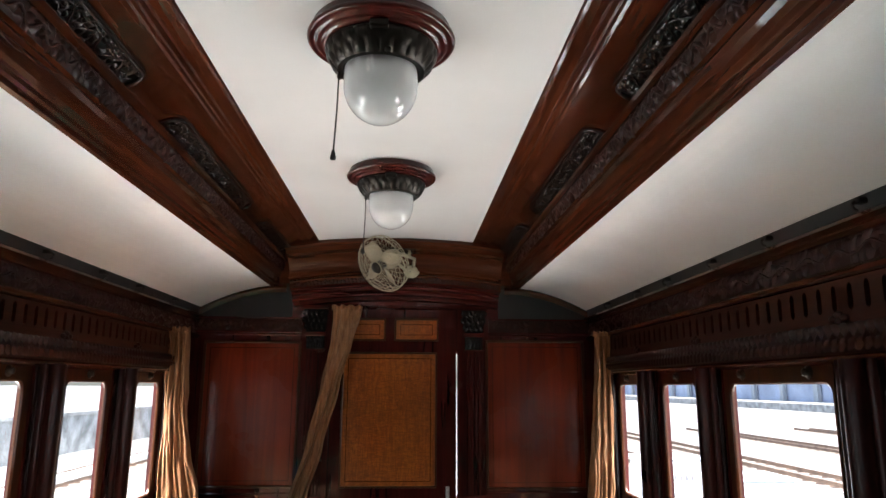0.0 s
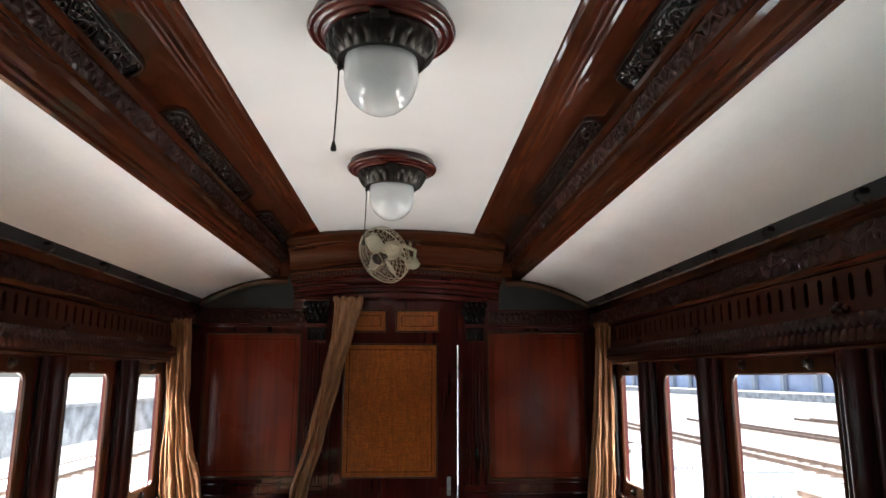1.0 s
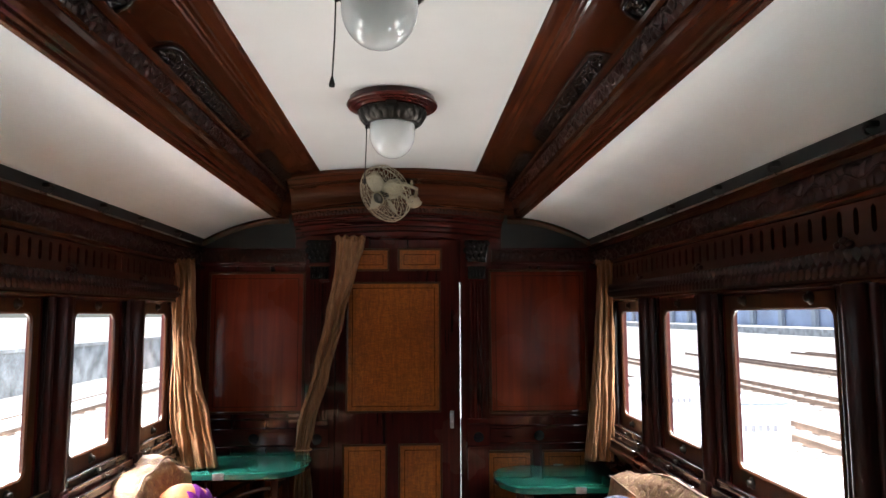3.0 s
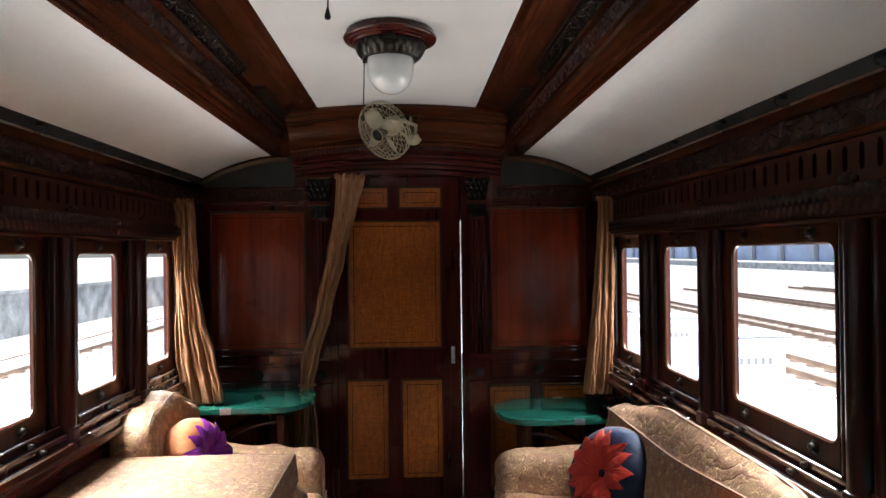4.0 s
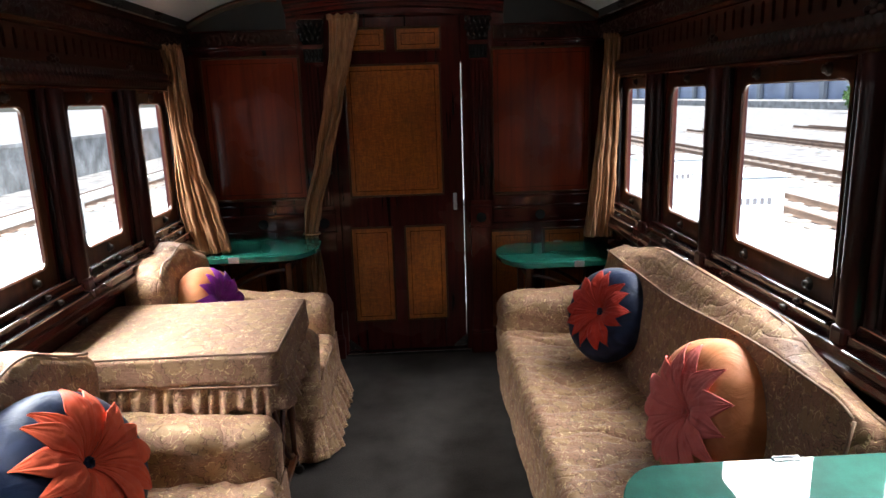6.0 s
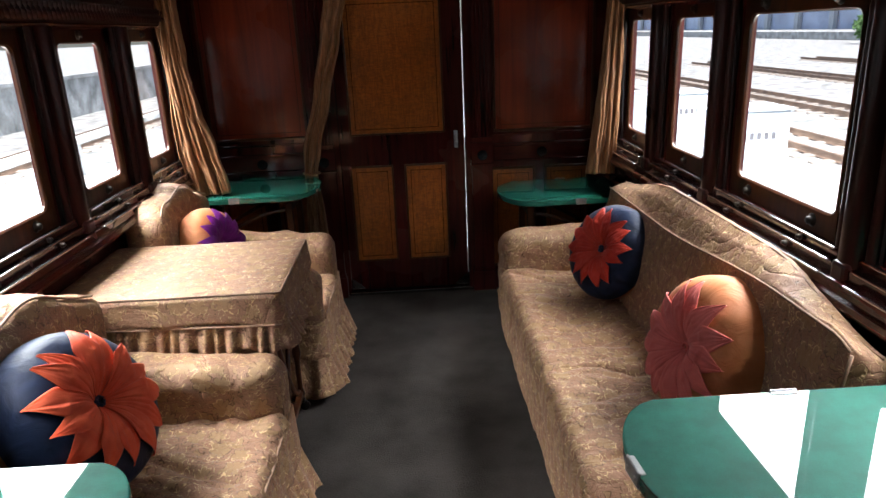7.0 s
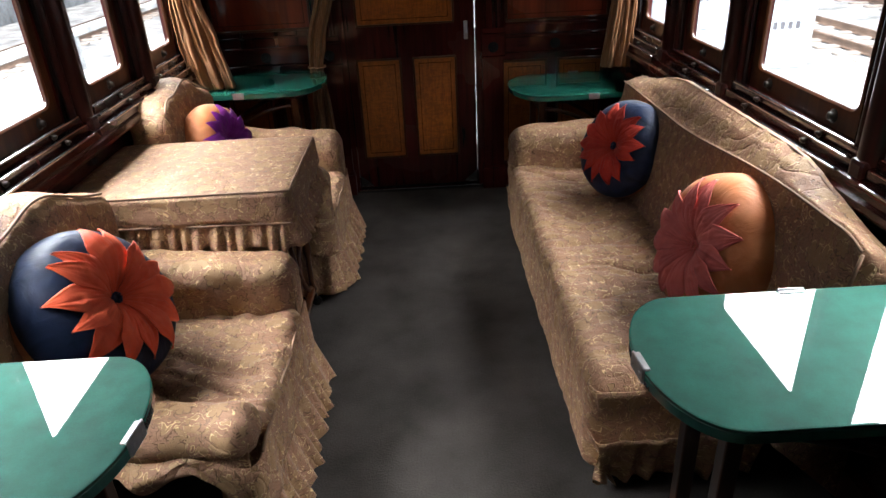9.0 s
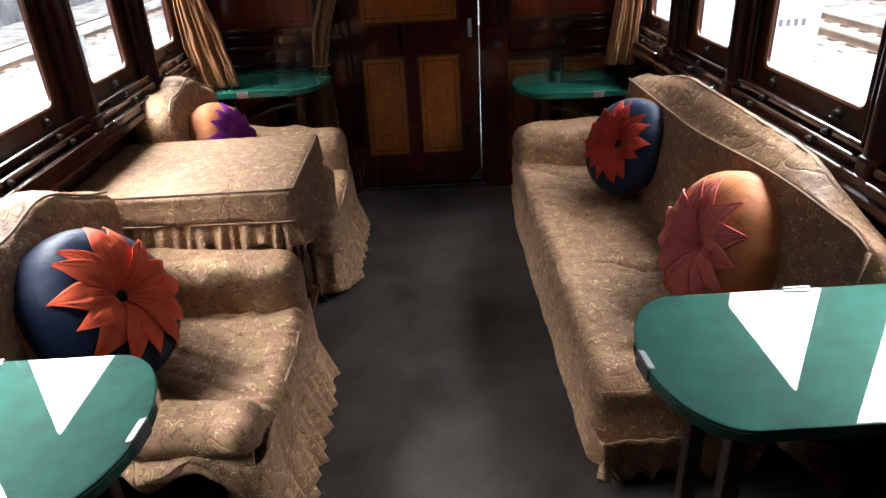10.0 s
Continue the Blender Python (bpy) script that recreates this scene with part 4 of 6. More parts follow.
def pilaster(xc):
    t = thing("pilaster", "fluted dark mahogany pilaster with carved leaf capital beside the door", "pilaster", "structure", "door pilasters")
    w = 0.058
    d = 0.045
    # fluted shaft: five round grooves
    prof, n = [], 60
    for i in range(n + 1):
        u = -1 + 2 * i / n
        g = math.cos(u * math.pi * 5) if abs(u) < 0.86 else -1
        prof.append((xc + u * w, YE - d + (0.007 * max(0.0, g))))
    v, f = [], []
    m = len(prof)
    for z in (1.03, 1.895):
        v += [(x, y, z) for x, y in prof]
    v += [(xc - w, YE, 1.03), (xc + w, YE, 1.03), (xc - w, YE, 1.895), (xc + w, YE, 1.895)]
    f = [(i, i + 1, m + i + 1, m + i) for i in range(m - 1)] + [(0, m, 2 * m + 2, 2 * m), (m - 1, 2 * m + 1, 2 * m + 3, 2 * m - 1)]
    raw("shaft", v, f, MAHOGANY, t)
    boxes("base", MAHOGANY, t, (xc - 0.070, xc + 0.070, YE - 0.052, YE, 0.865, 0.985), bev=0.004)
    boxes("base_fillet", MAHOGANY_X, t, (xc - 0.076, xc + 0.076, YE - 0.060, YE, 0.985, 1.000), (xc - 0.076, xc + 0.076, YE - 0.060, YE, 0.850, 0.865), (xc - 0.066, xc + 0.066, YE - 0.052, YE, 1.0, 1.032), bev=0.004)
    boxes("pedestal", MAHOGANY, t, (xc - 0.066, xc + 0.066, YE - 0.046, YE, 0.16, 0.85), bev=0.003)
    boxes("plinth", MAHOGANY, t, (xc - 0.078, xc + 0.078, YE - 0.060, YE, 0.0, 0.14), (xc - 0.072, xc + 0.072, YE - 0.054, YE, 0.14, 0.162), bev=0.005)
    rosette(t, Vector((xc, YE - 0.052, 0.920)), Vector((0, -1, 0)), 0.030)
    # neck with reeds, then the leaf capital
    boxes("neck", BLACKWOOD, t, (xc - 0.056, xc + 0.056, YE - 0.040, YE, 1.905, 1.985))
    lumps("reeds", [Matrix.Translation((xc - 0.044 + 0.022 * i, YE - 0.044, 1.945 + 0.006 * (i % 2))) @ Matrix.Diagonal((0.009, 0.012, 0.036, 1)) for i in range(5)], BLACKWOOD, t, BALL)
    boxes("collar", MAHOGANY_X, t, (xc - 0.068, xc + 0.068, YE - 0.056, YE, 1.985, 2.012), (xc - 0.064, xc + 0.064, YE - 0.052, YE, 1.893, 1.907), bev=0.004)
    bm = bmesh.new()
    for (z0, hw0, d0), (z1, hw1, d1) in (((2.012, 0.058, 0.046), (2.15, 0.072, 0.066)),):
        a = [bm.verts.new(p) for p in ((xc - hw0, YE, z0), (xc + hw0, YE, z0), (xc + hw0, YE - d0, z0), (xc - hw0, YE - d0, z0))]
        b = [bm.verts.new(p) for p in ((xc - hw1, YE, z1), (xc + hw1, YE, z1), (xc + hw1, YE - d1, z1), (xc - hw1, YE - d1, z1))]
        bm.faces.new(a), bm.faces.new(b)
        for i in range(4):
            bm.faces.new((a[i], a[(i + 1) % 4], b[(i + 1) % 4], b[i]))
    obj("capital_bell", bm, BLACKWOOD, t)
    rnd = random.Random(5)
    mats = []
    for row, (z, nn, sz) in enumerate(((2.045, 4, 0.055), (2.085, 5, 0.050), (2.125, 4, 0.052))):
        for i in range(nn):
            x = xc + (i - (nn - 1) / 2) * 0.032
            m = Matrix.Translation((x, YE - 0.058 - 0.008 * row, z)) @ Matrix.Rotation(radians(90), 4, "X") @ Matrix.Rotation(radians(90 + (x - xc) * -300), 4, "Z") @ Matrix.Diagonal((sz, sz * 0.8, 0.05, 1))
            mats.append(m)
    lumps("capital_leaves", mats, BLACKWOOD, t)
    boxes("abacus", MAHOGANY_X, t, (xc - 0.085, xc + 0.085, YE - 0.080, YE, 2.150, 2.178), bev=0.005)
    for sx in (-1, 1):
        bm = bmesh.new()
        tube(bm, [(xc + sx * (0.070 - 0.016 * math.cos(q * 0.9) * (1 - q / 9)), YE - 0.074, 2.128 + 0.016 * math.sin(q * 0.9) * (1 - q / 9)) for q in range(9)], 0.006, 6)
        obj("volute", bm, BLACKWOOD, t, True)
    return t


pilaster(-0.578)
pilaster(0.4215)

# ---- door, sliding, a finger's width open at its edge ----
door = thing("door_1", "dark mahogany door with amber satinwood panels, standing slightly open", "door", "structure")
D0, D1, YD = -0.475, 0.3130, YE + 0.012
boxes("door_leaf", MAHOGANY, door, (D0, D1, YD, YD + 0.035, 0.03, 2.165), bev=0.003)
for x0, x1, z0, z1 in ((-0.398, 0.180, 1.078, 1.878), (-0.416, -0.160, 0.240, 0.862), (-0.066, 0.186, 0.240, 0.862), (-0.398, -0.150, 1.972, 2.094), (-0.072, 0.188, 1.972, 2.094)):
    framed_panel(door, x0, x1, z0, z1, YD, SATIN, BROWN_Z, True, 0.012)
bm = bmesh.new()
for sx in (D0, D1):
    q = 1 if sx == D0 else -1
    vs = [bm.verts.new(p) for p in ((sx + q * 0.001, YD - 0.004, 0.032), (sx + q * 0.085, YD - 0.004, 0.032), (sx + q * 0.085, YD - 0.004, 0.045), (sx + q * 0.001, YD - 0.004, 0.115))]
    r = bmesh.ops.extrude_face_region(bm, geom=[bm.faces.new(vs)])
    bmesh.ops.translate(bm, verts=[g for g in r["geom"] if isinstance(g, bmesh.types.BMVert)], vec=(0, 0.003, 0))
obj("kick_plate", bm, STEEL, door, label="scuffed steel corner plates")
bm = bmesh.new()
box(bm, 0.248, 0.272, YD - 0.006, YD, 0.965, 1.075, 0.004, 2)
tube(bm, [(0.260, YD - 0.006, 1.01), (0.260, YD - 0.045, 1.012), (0.258, YD - 0.050, 1.03), (0.259, YD - 0.046, 1.075)], 0.0075, 10)
bmesh.ops.create_icosphere(bm, subdivisions=2, radius=0.011, matrix=Matrix.Translation((0.260, YD - 0.046, 1.008)))
obj("door_handle", bm, CHROME, door, True, "polished chrome lever handle on a plate")
boxes("door_jamb", MAHOGANY, door, (DX0 - 0.004, D0 - 0.004, YE - 0.012, YE + TH, 0, 2.17), (0.3180, DX1 + 0.004, YE - 0.012, YE + TH, 0, 2.17), bev=0.002)
# unseen strips added behind the leaf to block light except at the slit
boxes("door_gap_blocker", MAHOGANY, door, (DX0, D0 + 0.03, YD + 0.037, YE + TH, 0, 2.17), (D0, DX1, YD + 0.037, YE + TH, 2.10, 2.17), (0.29, DX1, YD + 0.037, YE + TH, 1.885, 2.10), (D0, DX1, YD + 0.037, YE + TH, 0.0, 0.10), (0.28, 0.3166, YD + 0.037, YE + TH, 0.10, 1.02))
boxes("threshold", STEEL, door, (DX0, DX1, YE - 0.03, YE + TH, 0.0, 0.022), bev=0.004, label="worn steel threshold strip")
bm = bmesh.new()
tube(bm, [(-0.516, YE - 0.05, 1.235), (-0.516, YE - 0.062, 1.25), (-0.516, YE - 0.062, 1.30), (-0.516, YE - 0.05, 1.315)], 0.006, 8)
obj("tieback_hook", bm, BRONZE, door, True)

tagged(boxes("wall_back", MAHOGANY, None, (X(-1, 1.36), X(1, 1.36), Y0 - 0.08, Y0, 0, 2.68)), "dark mahogany wall at the other end", "wall", kind="structure")

# ---- ceiling lamps ----
def ceiling_lamp(y, cord):
    t = thing("ceiling_lamp", "opal glass bowl lamp with carved bronze ring and mahogany rose", "lamp", group="ceiling lamps")
    zc = 2.548
    m = Matrix.Translation((XC, y, 0))
    bm = bmesh.new()
    lathe(bm, [(0, zc), (0.172, zc), (0.1735, zc - 0.018), (0.181, zc - 0.020), (0.184, zc - 0.027), (0.180, zc - 0.034), (0.172, zc - 0.035), (0.168, zc - 0.032), (0.162, zc - 0.039), (0.154, zc - 0.042), (0.150, zc - 0.039), (0.145, zc - 0.046), (0.136, zc - 0.049), (0.130, zc - 0.047), (0, zc - 0.047)], m, 64)
    obj("rose", bm, MAHOGANY, t, True, "turned red mahogany ceiling rose")
    v, f, na, nz = [], [], 264, 14
    for i in range(nz + 1):
        u = i / nz
        r, h = 0.137 - 0.030 * u ** 1.5, zc - 0.052 - 0.056 * u
        for k in range(na):
            a = 2 * math.pi * k / na
            q = abs(math.sin(11 * a))
            q2 = abs(math.cos(11 * a))
            tall = (0.9 * q ** 0.5 if u < 0.62 else 0.0) * math.sin(math.pi * min(1.0, u / 0.62)) ** 0.5
            low = q2 ** 0.6 * max(0.0, math.sin(math.pi * (u - 0.30) / 0.70)) ** 0.5 if u > 0.30 else 0.0
            rr = r + 0.0065 * max(tall, low) - 0.0022 * abs(math.sin(55 * a)) * (1 - u)
            v.append((XC + rr * math.cos(a), y + rr * math.sin(a), h))
    for i in range(nz):
        for k in range(na):
            f.append((i * na + k, i * na + (k + 1) % na, (i + 1) * na + (k + 1) % na, (i + 1) * na + k))
    raw("ring", v, f, BRONZE, t, True, "dark bronze lamp ring cast with upright leaves")
    bm = bmesh.new()
    lathe(bm, [(0.136, zc - 0.053), (0.132, zc - 0.044), (0.094, zc - 0.044), (0.094, zc - 0.108), (0.107, zc - 0.108)], m, 48)
    obj("gallery", bm, BRONZE, t, True)
    boxes("hinge", BRONZE, t, (XC - 0.022, XC + 0.022, y - 0.150, y - 0.128, zc - 0.066, zc - 0.046), bev=0.004)
    bm = bmesh.new()
    tube(bm, [m @ Vector((0.134 * math.cos(2 * math.pi * i / 48), 0.134 * math.sin(2 * math.pi * i / 48), zc - 0.054)) for i in range(48)], 0.0045, 6, True)
    obj("bead", bm, BRONZE, t, True)
    bm = bmesh.new()
    R = 0.0915
    prof = [(0.086, zc - 0.095), (R, zc - 0.11), (R, zc - 0.145)] + [(R * math.cos(radians(a)), zc - 0.145 - 0.098 * math.sin(radians(a))) for a in range(6, 90, 7)] + [(0, zc - 0.243)]
    lathe(bm, prof, m, 48)
    obj("bowl", bm, OPAL, t, True, "white opal glass bowl")
    for a in (40, 160, 280):
        bm = bmesh.new()
        q = m @ Matrix.Rotation(radians(a), 4, "Z")
        bmesh.ops.create_icosphere(bm, subdivisions=2, radius=0.008, matrix=q @ Matrix.Translation((0.112, 0, zc - 0.104)))
        obj("thumbscrew", bm, BRONZE, t, True)
    bm = bmesh.new()
    x0, z0 = XC - 0.103, zc - 0.098
    x1, z1 = XC - 0.110, cord
    tube(bm, [(x0, y, z0), (x0 - 0.002, y, (z0 + z1) / 2), (x1, y, z1)], 0.0022, 6)
    lathe(bm, [(0, 0.012), (0.003, 0.010), (0.0075, -0.008), (0.006, -0.014), (0, -0.015)], Matrix.Translation((x1, y, z1)), 12)
    obj("pull_cord", bm, BLACK, t, True, "black pull cord with a small tassel")
    return t


ceiling_lamp(1.545, 2.225)
ceiling_lamp(2.665, 2.215)
ceiling_lamp(0.42, 2.225)


# ---- fan ----
def wall_fan():
    t = thing("wall_fan", "old cream enamelled fan in a wire cage over the door", "fan")
    hub = Vector((-0.170, 3.90, 2.372))
    n = Vector((-0.58, -0.64, -0.50)).normalized()
    q = n.to_track_quat("Z", "Y").to_matrix().to_4x4()
    m = Matrix.Translation(hub) @ q
    R = 0.172
    front, back = 0.035, -0.095
    cage = None

    def ring(r, h, w):
        bm = bmesh.new()
        tube(bm, [m @ Vector((r * math.cos(2 * math.pi * i / 40), r * math.sin(2 * math.pi * i / 40), h)) for i in range(40)], w, 6, True)
        return obj("cage_ring" if cage else "cage", bm, CREAM, cage or t, True)

    cage = ring(R, -0.02, 0.0034)
    tagged(cage, "cream wire cage")
    for r, h, w in ((0.040, front, 0.003), (R * 0.78, 0.018, 0.0018), (R * 0.97, -0.066, 0.0024), (0.055, back, 0.0026), (R * 0.52, 0.030, 0.0016), (R * 0.90, 0.008, 0.0016), (R * 0.66, 0.025, 0.0014), (R, -0.044, 0.0018)):
        ring(r, h, w)
    for i in range(30):
        a = 2 * math.pi * i / 30
        bm = bmesh.new()
        pts = [(0.040, front), (R * 0.55, 0.030), (R * 0.80, 0.018), (R * 0.95, 0.0), (R, -0.02), (R * 0.99, -0.045), (R * 0.93, -0.072), (R * 0.7, -0.090), (0.055, back)]
        tube(bm, [m @ Vector((r * math.cos(a + 0.3 * (1 - r / R)), r * math.sin(a + 0.3 * (1 - r / R)), h)) for r, h in pts], 0.0015, 5)
        obj("wire", bm, CREAM, cage, True)
    for k in range(4):
        v, f = [], []
        for i in range(9):
            for j in range(7):
                u, w = i / 8, j / 6 * 2 - 1
                r = 0.028 + 0.118 * u
                half = 0.9 * math.sin(math.pi * (0.18 + 0.68 * u)) * 0.047
                a = radians(90 * k + 20)
                loc = Vector((r * math.cos(a) - w * half * math.sin(a), r * math.sin(a) + w * half * math.cos(a), -0.022 + 0.024 * w))
                v.append(m @ loc)
        for i in range(8):
            for j in range(6):
                a = i * 7 + j
                f.append((a, a + 1, a + 8, a + 7))
        ob = raw("blade", v, f, CREAM, t, True)
        ob.modifiers.new("thickness", "SOLIDIFY").thickness = 0.002
    bm = bmesh.new()
    lathe(bm, [(0, 0.040), (0.030, 0.039), (0.033, 0.034), (0.028, 0.0), (0.03, -0.03), (0, -0.03)], m, 24)
    obj("hub", bm, BRONZE, t, True, "dark fan hub badge")
    bm = bmesh.new()
    lathe(bm, [(0, -0.05), (0.040, -0.052), (0.052, -0.075), (0.056, -0.12), (0.048, -0.16), (0.030, -0.178), (0.012, -0.184), (0, -0.185)], m, 28)
    obj("motor", bm, CREAM, t, True, "cream motor housing")
    bm = bmesh.new()
    tube(bm, [m @ Vector((0.058, 0.0, -0.10)), m @ Vector((0.075, 0.01, -0.14)), Vector((0.035, 4.03, 2.44)), Vector((0.030, 4.11, 2.40))], 0.010, 10)
    tube(bm, [m @ Vector((-0.056, 0.02, -0.10)), m @ Vector((-0.06, 0.03, -0.16)), Vector((0.0, 4.06, 2.36)), Vector((0.015, 4.12, 2.38))], 0.009, 10)
    lathe(bm, [(0, 0), (0.05, 0), (0.052, 0.006), (0.035, 0.014), (0.02, 0.03), (0, 0.03)], Matrix.Translation((0.02, 4.122, 2.385)) @ Vector((0, -1, 0.1)).to_track_quat("Z", "Y").to_matrix().to_4x4(), 24)
    obj("bracket", bm, CREAM, t, True)
    bm = bmesh.new()
    for dz in (0.0, 0.022, 0.044):
        bmesh.ops.create_icosphere(bm, subdivisions=2, radius=0.011, matrix=Matrix.Translation((0.005, 4.02, 2.452 + dz)))
    obj("knob", bm, CREAM, t, True)


wall_fan()


# ---- curtains ----
def curtain(name, label, y, rows, nfold, depth=0.035, foot=0.0, seed=0, slant=0.0):
    """rows: (height, x from, x to) from the heading down; the folds gather where it is narrow."""
    t = thing(name, label, "curtain")
    zt, zb = rows[0][0], rows[-1][0]

    def edges(z):
        for (za, a0, a1), (zc, c0, c1) in zip(rows, rows[1:]):
            if z >= zc:
                q = (za - z) / (za - zc)
                q = q * q * (3 - 2 * q) * 0.5 + q * 0.5
                return a0 + (c0 - a0) * q, a1 + (c1 - a1) * q
        return rows[-1][1:]

    def at(u, v):
        z = zt + (zb - zt) * v
        x0, x1 = edges(z)
        s = u * nfold * 2 * math.pi
        n1 = noise.noise(Vector((u * 3, v * 3.5, seed)))
        n2 = noise.noise(Vector((u * 11, v * 9, seed + 4)))
        s += slant * v
        wave = 0.8 * math.sin(s + 2.6 * n1 + 0.5 * math.sin(s)) + 0.42 * math.sin(1.9 * s + 2 + 5 * v + 2 * n1) + 0.26 * math.sin(4.1 * s - 7 * v + 3 * n2)
        yy = y + depth * (0.55 + 0.45 * v) * wave + 0.018 * n1 + 0.010 * n2 + 0.005 * noise.noise(Vector((u * 16, v * 30, seed + 9)))
        x = x0 + (x1 - x0) * (u + 0.03 * math.sin(2 * s + 4 * v)) + 0.006 * n1
        return (x, yy, z + foot * math.sin(u * math.pi) * v ** 6 + 0.010 * noise.noise(Vector((u * 4, v * 3, 1.0))))

    cloth("drape", at, nfold * 26, 80, DRAPE, t, "", 0.004)
    _, a0, a1 = rows[0]

    def head(u, v):
        s = u * nfold * 2.6 * 2 * math.pi
        return (a0 - 0.006 + (a1 - a0 + 0.012) * u, y + 0.014 * math.sin(s), zt - 0.008 + 0.030 * v + 0.006 * math.sin(s * 0.7))

    cloth("heading", head, nfold * 12, 3, DRAPE, t, "", 0.003)
    return t


curtain("side_curtain", "tan silk curtain hanging in folds, its foot spread on the table", 3.82, [(1.975, -1.352, -1.212), (1.86, -1.322, -1.213), (1.60, -1.322, -1.198), (1.30, -1.320, -1.155), (1.10, -1.318, -1.102), (0.95, -1.292, -1.070), (0.856, -1.258, -1.060)], 3, 0.036, -0.006, 2)
curtain("side_curtain", "tan silk curtain hanging straight beside the window", 3.84, [(1.968, 1.078, 1.162), (1.53, 1.054, 1.160), (1.20, 1.022, 1.155), (0.855, 0.988, 1.136)], 3, 0.030, 0.0, 5)
curtain("door_curtain", "tan silk curtain drawn aside and gathered at the table edge", 4.20, [(2.150, -0.465, -0.290), (1.95, -0.471, -0.343), (1.68, -0.523, -0.409), (1.34, -0.596, -0.498), (1.01, -0.684, -0.577), (0.87, -0.690, -0.614), (0.43, -0.715, -0.575)], 2, 0.026, 0.0, 8, 7.0)
bm = bmesh.new()
tube(bm, [(-0.652 + 0.050 * math.cos(a * math.pi / 8), 4.20 + 0.040 * math.sin(a * math.pi / 8), 0.872) for a in range(16)], 0.006, 8, True)
tagged(obj("tieback", bm, DRAPE, None, True), "narrow tan cord tied round the door curtain", "tieback")


# ---- green-topped folding tables ----
def flap_table(label, xw, xt, y0, y1, z, clips):
    """From the wall at xw to a round end at xt."""
    t = thing("flap_table", label, "table", group="folding wall tables")
    s = 1 if xw > xt else -1
    r = (y1 - y0) * 0.5
    yc = (y0 + y1) / 2
    ex = 0.62
    outline = [(xw, y0)] + [(xt + s * r * ex - s * r * ex * math.sin(radians(a)), yc - r * math.cos(radians(a)) * 1.0) for a in range(0, 181, 6)] + [(xw, y1)]

    def slab(name, zs, inset, mat, lbl=""):
        bm = bmesh.new()
        rings = []
        for zz, ins in zs:
            ring = []
            for x, y in outline:
                d = Vector((x - (xt + s * r * ex), y - yc))
                k = 1 - (ins + inset) / max(d.length, 1e-3)
                if abs(x - xw) < 1e-6:
                    ring.append(bm.verts.new((x, yc + (y - yc) * (1 - (ins + inset) / r), zz)))
                else:
                    ring.append(bm.verts.new((xt + s * r * ex + d.x * k, yc + d.y * k, zz)))
            rings.append(ring)
        bm.faces.new(rings[0]), bm.faces.new(rings[-1])
        for a, b in zip(rings, rings[1:]):
            for i in range(len(a)):
                j = (i + 1) % len(a)
                bm.faces.new((a[i], a[j], b[j], b[i]))
        return obj(name, bm, mat, t, False, lbl)

    slab("tabletop", [(z - 0.030, 0.006), (z - 0.028, 0.0), (z - 0.008, 0.0), (z - 0.007, 0.002)], 0.0, GREENEDGE, "green-edged table board")
    slab("cover", [(z - 0.007, 0.001), (z - 0.001, 0.0005), (z, 0.004)], 0.0, GREENTOP, "green leathercloth under plate glass")
    slab("underframe", [(z - 0.055, 0.02), (z - 0.031, 0.0)], 0.05, BROWN, "brown wooden apron")
    for cx, cy, ang in clips:
        bm = bmesh.new()
        mm = Matrix.Translation((cx, cy, 0)) @ Matrix.Rotation(radians(ang), 4, "Z")
        r2 = bmesh.ops.create_cube(bm, size=1, matrix=mm @ Matrix.Translation((0, 0, z - 0.012)) @ Matrix.Diagonal((0.062, 0.006, 0.036, 1)))
        bmesh.ops.create_cube(bm, size=1, matrix=mm @ Matrix.Translation((0, 0.006, z + 0.0012)) @ Matrix.Diagonal((0.060, 0.014, 0.003, 1)))
        bmesh.ops.bevel(bm, geom=list(bm.edges), offset=0.002, segments=2, affect="EDGES")
        for dx in (-0.018, 0.018):
            lathe(bm, [(0, 0.0045), (0.004, 0.0045), (0.005, 0.002), (0, 0.002)], mm @ Matrix.Translation((dx, -0.002, z - 0.012)) @ Matrix.Rotation(radians(90), 4, "X"), 10)
        obj("edge_clip", bm, CHROME, t, False, "worn chrome edge clip")
    # hinged bracket: two legs, stretcher and a curved brace
    lx = xt + s * 0.17
    for y in (y0 + 0.13, y1 - 0.13):
        boxes("leg", BROWN_Z, t, (lx - 0.018, lx + 0.018, y - 0.018, y + 0.018, 0, z - 0.054), bev=0.004)
    for za in (0.20, z - 0.12):
        boxes("stretcher", BROWN_Z, t, (lx - 0.014, lx + 0.014, y0 + 0.148, y1 - 0.148, za, za + 0.032), bev=0.003)
    boxes("wall_batten", BROWN_Z, t, (xw - s * 0.002, xw - s * 0.03, y0 + 0.06, y1 - 0.06, z - 0.115, z - 0.056), bev=0.003)
    for y in (y0 + 0.10, y1 - 0.10):
        bm = bmesh.new()
        pts = []
        for k in range(9):
            a = radians(90 * k / 8)
            pts.append((xw - s * 0.03 + (lx + s * 0.02 - xw + s * 0.03) * math.sin(a), y, z - 0.10 - 0.26 * (1 - math.sin(a)) ** 1.6))
        tube(bm, pts, 0.012, 8)
        obj("brace", bm, BROWN_Z, t, True)
    return t


